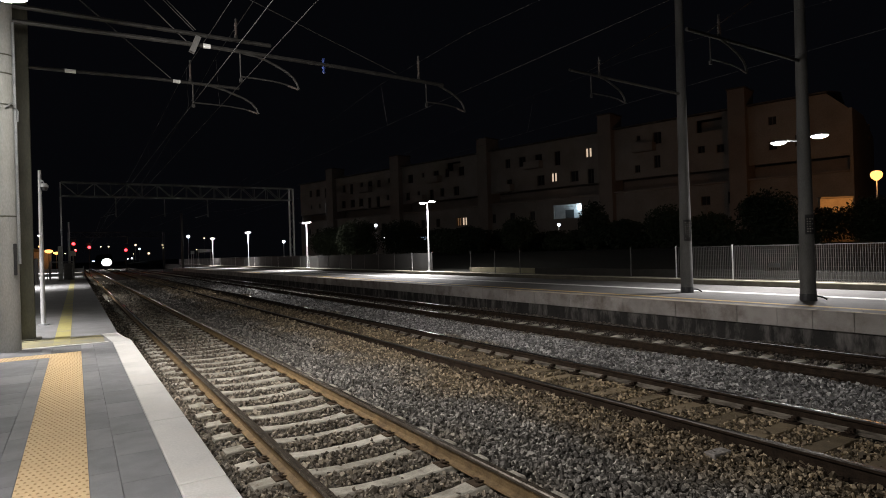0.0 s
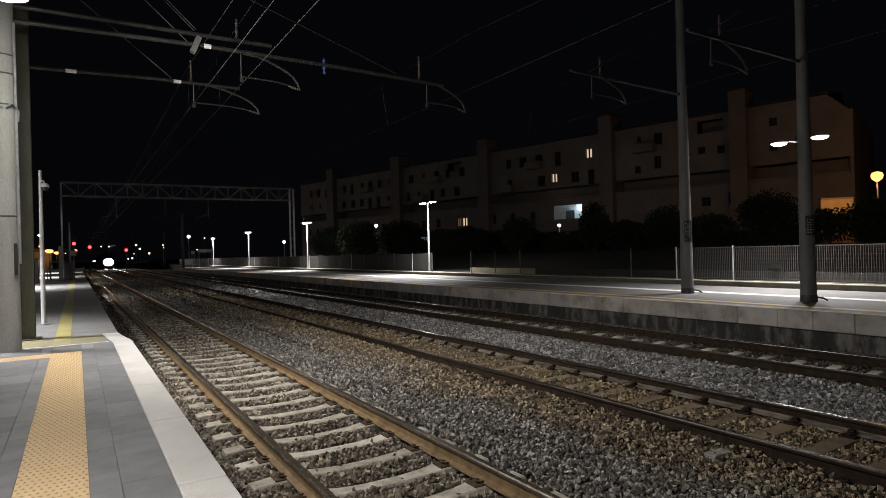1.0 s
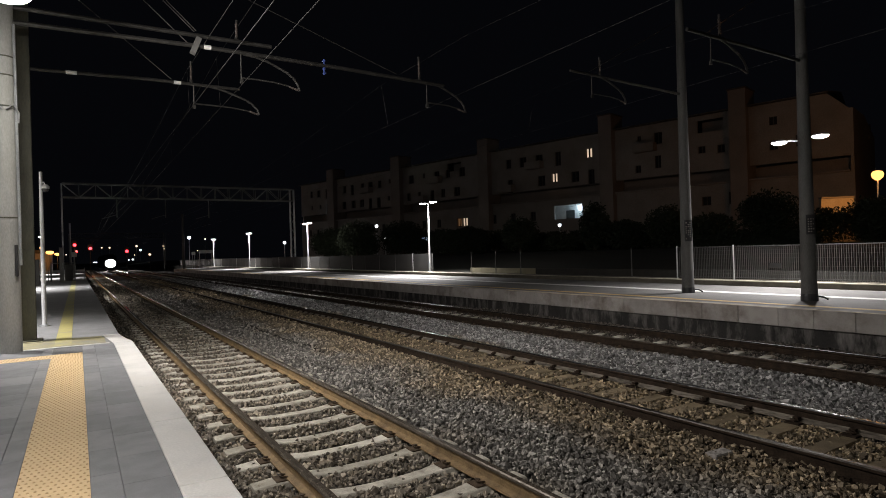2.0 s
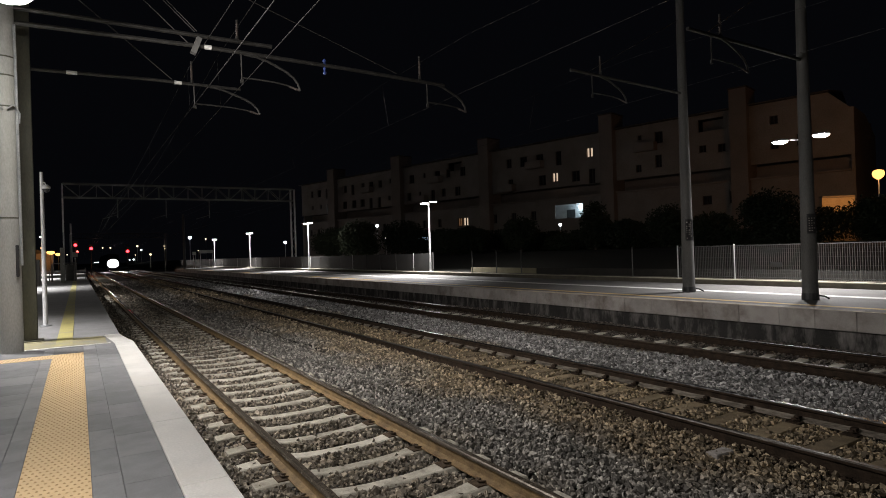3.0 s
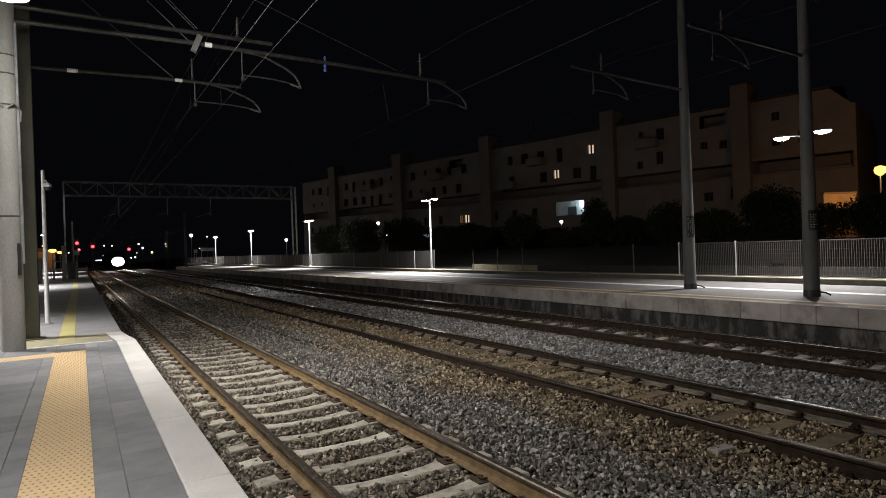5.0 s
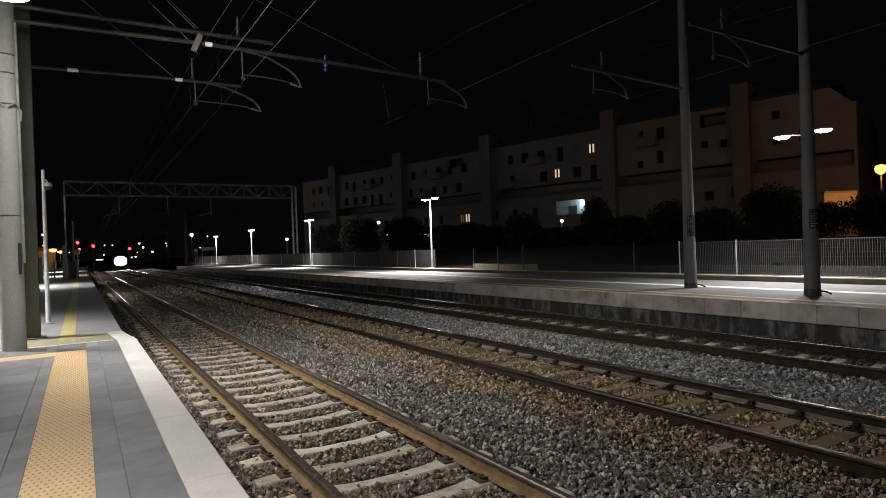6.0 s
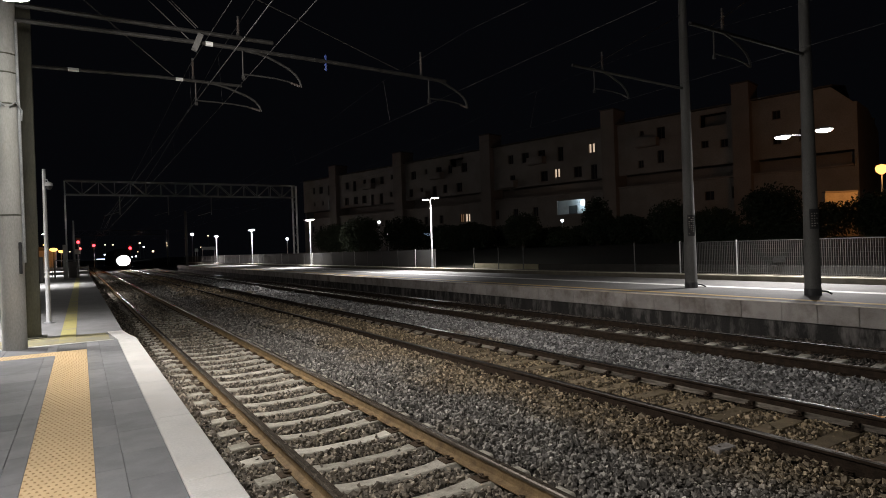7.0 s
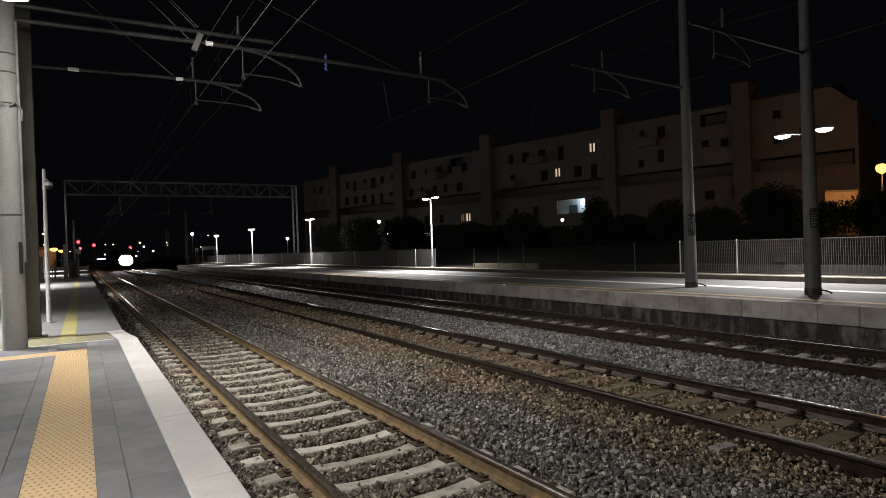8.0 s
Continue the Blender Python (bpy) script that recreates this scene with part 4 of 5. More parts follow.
BAR = mesh_of(bm, FENCE, "bar")
fence = structure(thing("platform_fence", "pale steel bar fence along the platform back", "fence"))
y = 12.9 - 2.45 * 6
while y < 15.0:
    bar_panel(y, 2.45, fence, y > 0)
    y += 2.45
post(15.25, fence, GALV_PALE)
# dark posts with one wire where the bars end, then sheets of fine mesh
for y in (17.5, 24.9, 27.1, 29.5):
    post(y, fence)
mesh_fence = structure(thing("mesh_fence", "grey fine-mesh panel fence on slim posts", "fence"))
y = 34.05
k = 0
while y < 147:
    bm = bevelled_box(-0.008, 0.008, 0.035, 2.665, 0.04, FENCE_H, 0.003, 1)
    part("mesh_panel", bm, MESH_PANEL, mesh_fence).matrix_local = pose(FENCE_X, y, FENCE_Z)
    post(y, mesh_fence, GALV_PALE if k % 4 == 1 else FENCE)
    y += 2.7
    k += 1
bm = bevelled_box(-0.01, 0.01, 0, 0.4, 0, 0.16, 0.004, 1)
nt = part("fence_notice", bm, MESH_PANEL)
nt.matrix_world = pose(FENCE_X - 0.03, 11.2, FENCE_Z + 0.42)
tagged(nt, "small blank grey notice fixed to the fence", "notice")

# boards at the far platform's end
for x, y, w, z0, z1 in ((17.4, 101, 2.0, 2.35, 2.85), (15.3, 99, 0.5, 2.1, 2.6)):
    s = thing("platform_board", "plain grey board on two posts at the platform end", "sign", (x, y, Z2))
    for dx in (-w / 2 + 0.1, w / 2 - 0.1):
        bm = bmesh.new()
        tube(bm, [(dx, 0, 0), (dx, 0, z1)], 0.04, 8)
        part("post", bm, GALV, s)
    bm = bevelled_box(-w / 2, w / 2, -0.06, 0.02, z0, z1, 0.01, 1)
    part("board", bm, GALV_PALE, s)
mast_far = mast_tapered(13.9, 99, Z2, 8.4, 0.2, 0.15, "dark catenary mast near the platform end", foot=False)

# ---------------------------------------------------------------- signals
for x, y, z, zg in ((-0.3, 120, 5.05, -0.6), (2.0, 120, 4.41, -0.6), (7.56, 120, 3.79, -0.6)):
    s = thing("railway_signal", "railway signal showing red on a dark post", "signal", (x, y + 0.2, zg), "signals at red")
    h = z - zg
    bm = bmesh.new()
    tube(bm, [(0, 0.1, 0), (0, 0.1, h + 0.5)], 0.07, 8)
    part("post", bm, BLACK, s)
    bm = bevelled_box(-0.36, 0.36, -0.08, 0.02, h - 0.42, h + 0.75, 0.05, 2)
    part("backboard", bm, BLACK, s)
    bm = bmesh.new()
    turned(bm, [(0.25, 0), (0.225, 0.08), (0.11, 0.13), (0.01, 0.135)], 16, Matrix.Translation((0, -0.09, h)) @ Matrix.Rotation(radians(90), 4, "X"))
    part("red_lens", bm, RED_LIGHT, s, "glowing red lens", smooth=True)
    if x < 0:
        bm = bmesh.new()
        turned(bm, [(0.16, 0), (0.14, 0.06), (0.01, 0.09)], 14, Matrix.Translation((0.3, -0.09, h - 1.15)) @ Matrix.Rotation(radians(90), 4, "X"))
        part("lower_lens", bm, RED_LIGHT, s, "smaller glowing red lens", smooth=True)
        bm = bmesh.new()
        tube(bm, [(0, 0.1, h - 1.15), (0.3, 0.0, h - 1.15)], 0.04, 6)
        part("lens_bracket", bm, BLACK, s)

# ---------------------------------------------------------------- apartment building
TURN = 14.5
block = thing("apartment_building", "long plastered apartment block with stair towers at night", "building", (59.01, 48.1, 0), turn=TURN)
S0, S1, ROOF = -19.7, 76.0, 16.45
BASE = 0.0
WINDOWS = []


def wall_with_holes(s0, s1, z0, z1, holes, depth=0.3):
    """A facade wall from s0 to s1 along the block, with openings cut through it: it faces -x."""
    bm = bmesh.new()
    ss = sorted({s0, s1, *(h[0] for h in holes), *(h[1] for h in holes)})
    zs = sorted({z0, z1, *(h[2] for h in holes), *(h[3] for h in holes)})
    for a, b in zip(ss, ss[1:]):
        for c, d in zip(zs, zs[1:]):
            if not any(h[0] <= a and b <= h[1] and h[2] <= c and d <= h[3] for h in holes):
                box(bm, 0, depth, a, b, c, d)
    return bm


def window(s, z, w, h, material, x=0.0, lit=False):
    win = new("window")
    win.parent = block
    win.matrix_local = pose(x, s, z)
    bm = bmesh.new()
    for a, b, c, d in ((-w / 2, w / 2, -h / 2, -h / 2 + 0.07), (-w / 2, w / 2, h / 2 - 0.07, h / 2), (-w / 2, -w / 2 + 0.07, -h / 2 + 0.07, h / 2 - 0.07), (w / 2 - 0.07, w / 2, -h / 2 + 0.07, h / 2 - 0.07), (-0.1 if lit else -0.04, 0.1 if lit else 0.04, -h / 2 + 0.07, h / 2 - 0.07)):
        box(bm, 0.16, 0.22, a, b, c, d)
    part("window_frame", bm, ROOFING, win)
    for sgn in (-1, 1):
        bm = bmesh.new()
        a, b = sorted((sgn * 0.04, sgn * (w / 2 - 0.07)))
        box(bm, 0.24, 0.26, a, b, -h / 2 + 0.05, h / 2 - 0.05)
        part("pane", bm, material, win)
    bm = bmesh.new()
    box(bm, -0.1, 0.16, -w / 2 - 0.08, w / 2 + 0.08, -h / 2 - 0.08, -h / 2)
    part("sill", bm, PLASTER2, win)
    return win


TOWERS = [(-10.65, -8.9), (4.95, 6.75), (25.0, 26.9), (44.5, 46.7), (63.5, 65.6)]
rnd = random.Random(11)
holes, spots = [], []
LIT = {(8.66, 14.2): WARM_WINDOW, (14.02, 11.56): WARM_WINDOW}
for (s, z), m in LIT.items():
    spots.append((s, z, 0.95, 1.25, m))
fixed = [(2.0, 11.3, 0.7, 0.9), (-0.5, 11.9, 0.8, 1.5), (1.78, 15.0, 0.5, 0.6), (-0.6, 14.7, 1.0, 1.4), (-5.66, 12.6, 0.8, 0.8), (-7.73, 12.45, 0.8, 0.9), (-13.0, 14.6, 0.8, 0.9), (-13.0, 12.0, 0.8, 0.9), (-15.5, 12.2, 0.9, 1.2)]
for f in fixed:
    spots.append((*f, DARKGLASS))
s = 8.9
for z in (14.35, 11.4):
    s = 10.3 if z > 12 else 8.4
    while s < 74:
        w, h = rnd.choice(((0.9, 1.3), (1.2, 1.4), (0.6, 0.8), (0.9, 1.9)))
        clear = all(not (a - 1.0 < s < b + 1.0) for a, b in TOWERS) and all(abs(s - q[0]) > 1.7 or abs(z - q[1]) > 1.6 for q in spots)
        if clear and rnd.random() < 0.85:
            spots.append((s, z + (h - 1.3) / -2, w, h, DARKGLASS))
        s += rnd.uniform(2.3, 3.2)
for q in spots:
    holes.append((q[0] - q[2] / 2, q[0] + q[2] / 2, q[1] - q[3] / 2, q[1] + q[3] / 2))
part("wall", wall_with_holes(S0 + 1.8, S1, 10.15, ROOF, holes + [(-8.0, -5.2, 14.5, 15.9), (31.0, 34.0, 14.6, 15.9)]), PLASTER, block)
for q in spots:
    window(q[0], q[1], q[2], q[3], q[4], lit=q[4] is WARM_WINDOW)
bm = bmesh.new()
v = [bm.verts.new((x, y, z)) for x in (0, 0.3) for y, z in ((S0, 10.15), (S0 + 1.8, 10.15), (S0 + 1.8, ROOF), (S0, 14.7))]
bm.faces.new(v[:4])
bm.faces.new(v[4:][::-1])
for i in range(4):
    bm.faces.new((v[i], v[4 + i], v[4 + (i + 1) % 4], v[(i + 1) % 4]))
part("corner_wall", bm, PLASTER, block)
# recessed roof loggias
for a, b in ((-8.0, -5.2), (31.0, 34.0)):
    bm = bmesh.new()
    box(bm, 1.5, 1.7, a, b, 14.5, 15.9)
    box(bm, 0.3, 1.5, a, b, 14.35, 14.5)
    part("loggia", bm, PLASTER2, block)
# deep recessed storey in shade, then the lower storey
bm = bmesh.new()
box(bm, 2.2, 2.4, S0, S1, 8.75, 10.15)
part("recessed_wall", bm, PLASTER2, block)
bm = bmesh.new()
box(bm, -0.4, 11.0, S0, S1, 8.55, 8.75)
part("terrace_slab", bm, PLASTER2, block)
low_holes = [(-6.5, -5.5, 6.3, 7.3), (-10.2, -8.4, 6.3, 7.6), (9.9, 14.2, 5.9, 7.75), (30.0, 31.1, 5.85, 7.15), (31.3, 32.2, 5.85, 7.15)]
s = 17.3
while s < 73:
    if abs(s - 31.0) > 2.6:
        low_holes.append((s, s + 0.9, 5.9, 7.2))
    s += rnd.uniform(2.6, 4.4)
part("lower_wall", wall_with_holes(S0, S1, 1.0, 8.55, low_holes), PLASTER, block)
for i, h in enumerate(low_holes):
    m = DARKGLASS
    if h[0] == 30.0:
        m = WARM_WINDOW
    elif h[0] == 31.3:
        m = WARM_CURTAIN
    if h[0] == 9.9:
        continue
    window((h[0] + h[1]) / 2, (h[2] + h[3]) / 2, h[1] - h[0], h[3] - h[2], m, lit=m is WARM_WINDOW)
# cold-lit loggia
bm = bmesh.new()
box(bm, 1.6, 1.7, 9.7, 15.9, 5.7, 7.95)
box(bm, 0.3, 1.6, 9.7, 9.8, 5.7, 7.95)
box(bm, 0.3, 1.6, 15.8, 15.9, 5.7, 7.95)
box(bm, 0.3, 1.6, 9.8, 15.8, 7.85, 7.95)
box(bm, 0.3, 1.6, 9.8, 15.8, 5.7, 5.8)
part("lit_room", bm, ROOM_WALL, block, "pale loggia under a cold fluorescent lamp")
bm = bmesh.new()
box(bm, 1.45, 1.58, 10.75, 11.35, 7.1, 7.6)
part("room_lamp", bm, COLD_LAMP, block, "cold white lamp")
bm = bmesh.new()
box(bm, -0.3, -0.05, 65.7, 66.1, 10.9, 11.3)
part("wall_lamp", bm, COLD_LAMP, block, "small white wall lamp")
bm = bmesh.new()
box(bm, 1.5, 1.58, 12.0, 13.3, 5.8, 7.1)
part("room_door", bm, FENCE, block)
d = bpy.data.lights.new("room_light", "POINT")
d.energy, d.color, d.shadow_soft_size = 5, (0.6, 0.82, 1.0), 0.2
new("room_light", d).matrix_world = block.matrix_world @ Matrix.Translation((0.85, 11.1, 7.35))
# balconies
for s, z in ((17.0, 13.2), (22.0, 10.4), (36.5, 13.2), (40.0, 10.4), (54, 13.2), (0.9, 13.35)):
    b = new("balcony")
    b.parent = block
    b.matrix_local = pose(0, s, z)
    bm = bmesh.new()
    box(bm, -1.0, 0, -1.3, 1.3, -0.15, 0)
    part("slab", bm, PLASTER2, b)
    bm = bmesh.new()
    box(bm, -1.0, -0.9, -1.3, 1.3, 0, 0.85)
    box(bm, -0.9, 0, -1.3, -1.2, 0, 0.85)
    box(bm, -0.9, 0, 1.2, 1.3, 0, 0.85)
    part("parapet", bm, PLASTER, b)
for a, b in TOWERS:
    bm = bmesh.new()
    box(bm, -0.9, 2.0, a, b, 1.0, 18.4)
    t = part("stair_tower", bm, PLASTER2, block)
    bm = bmesh.new()
    box(bm, -1.0, 2.1, a - 0.1, b + 0.1, 18.4, 18.55)
    part("tower_cap", bm, ROOFING, t)
# end wall with a sloping roofline, back wall, roof
bm = bmesh.new()
v = [bm.verts.new((x, y, z)) for y in (S0 - 0.3, S0) for x, z in ((0, 1.0), (11, 1.0), (11, 13.0), (5.5, 14.7), (0, 14.7))]
bm.faces.new(v[:5])
bm.faces.new(v[5:][::-1])
for i in range(5):
    bm.faces.new((v[i], v[5 + i], v[5 + (i + 1) % 5], v[(i + 1) % 5]))
part("end_wall", bm, PLASTER, block)
bm = bmesh.new()
box(bm, 10.7, 11, S0, S1, 1.0, 14.5)
box(bm, 0.3, 10.7, S1 - 0.3, S1, 1.0, 16)
part("back_wall", bm, PLASTER, block)
bm = bmesh.new()
for a, b in (((-0.5, ROOF), (5.5, ROOF + 0.9)), ((5.5, ROOF + 0.9), (11.3, 14.5))):
    v = [bm.verts.new((p[0], y, p[1] + dz)) for dz in (0, 0.15) for y in (S0 + 1.6, S1 + 0.4) for p in (a, b)]
    for f in ((0, 1, 3, 2), (4, 6, 7, 5), (0, 4, 5, 1), (2, 3, 7, 6), (0, 2, 6, 4), (1, 5, 7, 3)):
        bm.faces.new([v[k] for k in f])
part("roof", bm, ROOFING, block)
# terrace wall under the sodium lamp
terrace = structure(thing("terrace_wall", "rendered terrace wall lit orange by a street lamp", "wall", (50.4, 25.2, 0), turn=59))
bm = bmesh.new()
box(bm, 0, 0.3, -2.7, -0.1, 4.15, 5.3)
part("parapet", bm, TERRACE, terrace)
bm = bmesh.new()
box(bm, 0.06, 0.3, -2.7, -0.1, 0.5, 4.15)
part("wall", bm, PLASTER2, terrace)
bm = bmesh.new()
box(bm, -0.08, 0.38, -2.7, -0.1, 5.3, 5.42)
part("coping", bm, PLASTER2, terrace)


# ---------------------------------------------------------------- street lamps
def street_lamp(x, y, z, zg, material, r, label, watts=0, colour=(1, 1, 1), pale=True, wide=1.0):
    s = thing("street_lamp", label, "street lamp", (x, y, zg), "street lamps in the distance")
    h = z - zg
    bm = bmesh.new()
    tube(bm, [(0, 0, 0), (0, 0, h - r * 0.5)], 0.08, 8, 0.05)
    part("pole", bm, GALV_PALE if pale else DARK_MAST, s)
    bm = bmesh.new()
    turned(bm, [(r * 0.3, -r), (r * 0.85, -r * 0.5), (r, 0.1 * r), (r * 0.8, r * 0.6), (r * 0.2, r * 0.8)], 14, Matrix.Translation((0, 0, h)) @ Matrix.Diagonal((wide, wide, 1 / wide, 1)))
    part("lantern", bm, material, s, smooth=True).visible_shadow = False
    if watts:
        d = bpy.data.lights.new("street_light", "POINT")
        d.energy, d.color, d.shadow_soft_size = watts, colour, r
        new("street_light", d).location = (x, y, z)
    return s


COLD = "distant street lamp with a cold white lantern, lit"
street_lamp(42.38, 46.54, 4.37, 0.5, COLD_LAMP, 0.18, COLD, 16, (1.0, 0.82, 0.72))
street_lamp(29.74, 63.59, 5.22, 0.5, COLD_LAMP, 0.2, COLD, 1, (1.0, 0.86, 0.72))
street_lamp(32.36, 108.7, 4.56, 0.2, COLD_LAMP, 0.3, COLD)
street_lamp(22.32, 149.85, 7.07, -0.6, COLD_LAMP, 0.4, COLD)
street_lamp(50.2, 21.05, 6.67, 0.6, SODIUM, 0.4, "tall street lamp with an orange sodium lantern, lit", 66, (1.0, 0.42, 0.11))
WHITE_L = "far lamp on a dark pole, lit"
WARM_LAMP = glow("warm_far_lamp", (1.0, 0.72, 0.45), 0.3)
for x, z, m, r in ((10.25, 4.77, WARM_LAMP, 0.42), (10.86, 4.06, COLD_LAMP, 0.4), (14.63, 4.68, WARM_LAMP, 0.34), (4.85, 4.59, WARM_LAMP, 0.28), (6.04, 4.56, WARM_LAMP, 0.32), (1.09, 4.09, WARM_LAMP, 0.34), (-0.4, 3.55, WARM_LAMP, 0.25), (9.9, 3.2, WARM_LAMP, 0.2)):
    k = 320 / 120
    zz = 2.025 + (z - 2.13) * k
    street_lamp((x - 1.14) * k, 320, zz, -0.6, m, r * k * 0.44, WHITE_L, pale=False)
house = thing("house", "small rendered house glowing under orange lamps", "house", (-6.4, 116, -0.6))
bm = bmesh.new()
box(bm, -3.5, 2.9, 0, 6, 0, 4.3)
part("wall", bm, PLASTER, house)
bm = bmesh.new()
extruded(bm, [(-3.8, 4.3), (3.2, 4.3), (-0.3, 5.2)], -0.3, 6.3)
part("roof", bm, ROOFING, house)
for x, z, r in ((-3.6, 3.75, 0.42), (-2.6, 3.45, 0.32), (-4.6, 4.5, 0.28)):
    street_lamp(x, 112.0, z, -0.6, SODIUM, r, "low street lamp with a broad orange lantern, lit", 14, (1.0, 0.42, 0.1), pale=False, wide=1.35)
for px, y, z, r in ((14.0, 150, 3.4, 0.25), (22.5, 160, 5.2, 0.16), (26.5, 165, 4.2, 0.16), (31.0, 180, 7.6, 0.2), (24.8, 178, 7.0, 0.14), (17.0, 150, 4.6, 0.12)):
    street_lamp(px, y, z, -0.6, WARM_LAMP, r, WHITE_L, pale=False)
for px, z, r in ((20.89, 2.6, 0.3), (22.56, 2.8, 0.4), (9.53, 4.03, 0.36)):
    street_lamp(px, 320, z, -0.6, COLD_LAMP, r, WHITE_L, pale=False)


street_lamp(30.3, 62.5, 3.75, 0.5, COLD_LAMP, 0.09, COLD)
neon = thing("neon_sign", "small scrawled blue neon sign on a bracket", "sign", (30.6, 54.6, 0.6), turn=-32)
bm = bmesh.new()
tube(bm, [(-0.6, 0, 2.75), (-0.45, 0, 2.9), (-0.25, 0, 2.8), (0.0, 0, 2.92), (0.25, 0, 2.85), (0.5, 0, 3.0), (0.62, 0, 2.8), (0.45, 0, 2.65), (0.3, 0, 2.75)], 0.035, 6)
part("tubing", bm, BLUE_SIGN, neon, "glowing pale blue tubing")
bm = bmesh.new()
tube(bm, [(0, 0.05, 0), (0, 0.05, 2.85)], 0.04, 6)
part("post", bm, DARK_MAST, neon)


# low shelter with a cold light tube, far down the line
shelter = thing("shelter", "distant low shelter with a bluish light tube", "shelter", (6.5, 240, -0.6))
for x in (-1.9, 1.9):
    bm = bmesh.new()
    tube(bm, [(x, 0, 0), (x, 0, 2.7)], 0.06, 8)
    part("post", bm, DARK_MAST, shelter)
bm = bevelled_box(-2.3, 2.3, -0.8, 0.8, 2.7, 2.85, 0.03, 1)
part("roof", bm, ROOFING, shelter)
bm = bmesh.new()
tube(bm, [(-1.75, -0.6, 2.57), (1.8, -0.6, 2.57)], 0.12, 8)
part("light_tube", bm, glow("bluish_tube", (0.6, 0.66, 1.0), 0.8), shelter, "glowing bluish tube")


# ---------------------------------------------------------------- trees
def tree(x, y, z, height, radius, seed, label):
    rnd = np.random.default_rng(seed)
    t = thing("tree", label, "tree", (x, y, z), "trees behind the fence")
    bm = bmesh.new()
    tube(bm, [(0, 0, 0), (0.08, 0.05, height * 0.3), (0.0, 0.1, height * 0.75)], 0.16, 8, 0.05)
    for i in range(7):
        a, h = i * 2.4, height * (0.2 + 0.06 * i)
        tube(bm, [(0.05, 0.05, h), (radius * 0.45 * math.cos(a), radius * 0.45 * math.sin(a), h + 0.5), (radius * 0.75 * math.cos(a), radius * 0.75 * math.sin(a), h + 0.8)], 0.05, 5, 0.015)
    part("trunk", bm, BARK, t)
    n = 8000
    blobs = rnd.normal(0, 0.38, (26, 3)) * np.array([radius, radius, height * 0.36]) + np.array([0, 0, height * 0.52])
    which = rnd.integers(0, 26, n)
    c = blobs[which] + rnd.normal(0, 1, (n, 3)) * radius * 0.24
    shape = ((c - np.array([0, 0, height * 0.5])) / np.array([radius, radius, height * 0.52])) ** 2
    c = c[(c[:, 2] > 0.1) & (shape.sum(1) < 0.8 + 0.035 * (which % 9))]
    n = len(c)
    u = rnd.normal(0, 1, (n, 3))
    u /= np.linalg.norm(u, axis=1)[:, None]
    w = np.cross(u, rnd.normal(0, 1, (n, 3)))
    w /= np.linalg.norm(w, axis=1)[:, None]
    size = rnd.uniform(0.07, 0.17, (n, 1))
    verts = np.stack([c - u * size, c + w * size * 0.45, c + u * size, c - w * size * 0.45], 1).reshape(-1, 3)
    me = bpy.data.meshes.new("crown")
    me.from_pydata(verts.tolist(), [], np.arange(4 * n).reshape(-1, 4).tolist())
    me.materials.append(LEAF)
    crown = new("crown", me)
    crown.parent = t


TREE_LABEL = "dark leafy round-crowned tree behind the fence"
for i, (x, y, h, r) in enumerate(((23.9, 55.8, 4.9, 1.7), (27.8, 53.3, 4.7, 2.0), (32.7, 40.9, 4.5, 1.35), (35.2, 34.6, 5.1, 1.1), (37.7, 29.6, 4.5, 1.4), (39.2, 22.8, 4.9, 1.75), (45.0, 19.2, 4.4, 1.8), (47.7, 20.0, 3.8, 1.4), (29.5, 47.0, 3.4, 1.6), (36.4, 32.5, 3.4, 1.5), (31.0, 46.0, 3.6, 1.7), (35.5, 38.5, 2.6, 1.5), (38.8, 27.0, 3.6, 1.6), (21.5 + 4.5, 60.0, 3.6, 2.0), (41.0, 31.0, 3.8, 1.8), (39.0, 36.5, 3.6, 1.8), (36.5, 43.0, 2.6, 1.9), (33.5, 50.0, 3.8, 2.0), (49, 17.5, 4.2, 2.2), (25.6, 66, 4.5, 2.2), (28, 73, 5.0, 2.4))):
    tree(x, y, 1.6, h - 1.0, r * 1.25, 100 + i, TREE_LABEL)

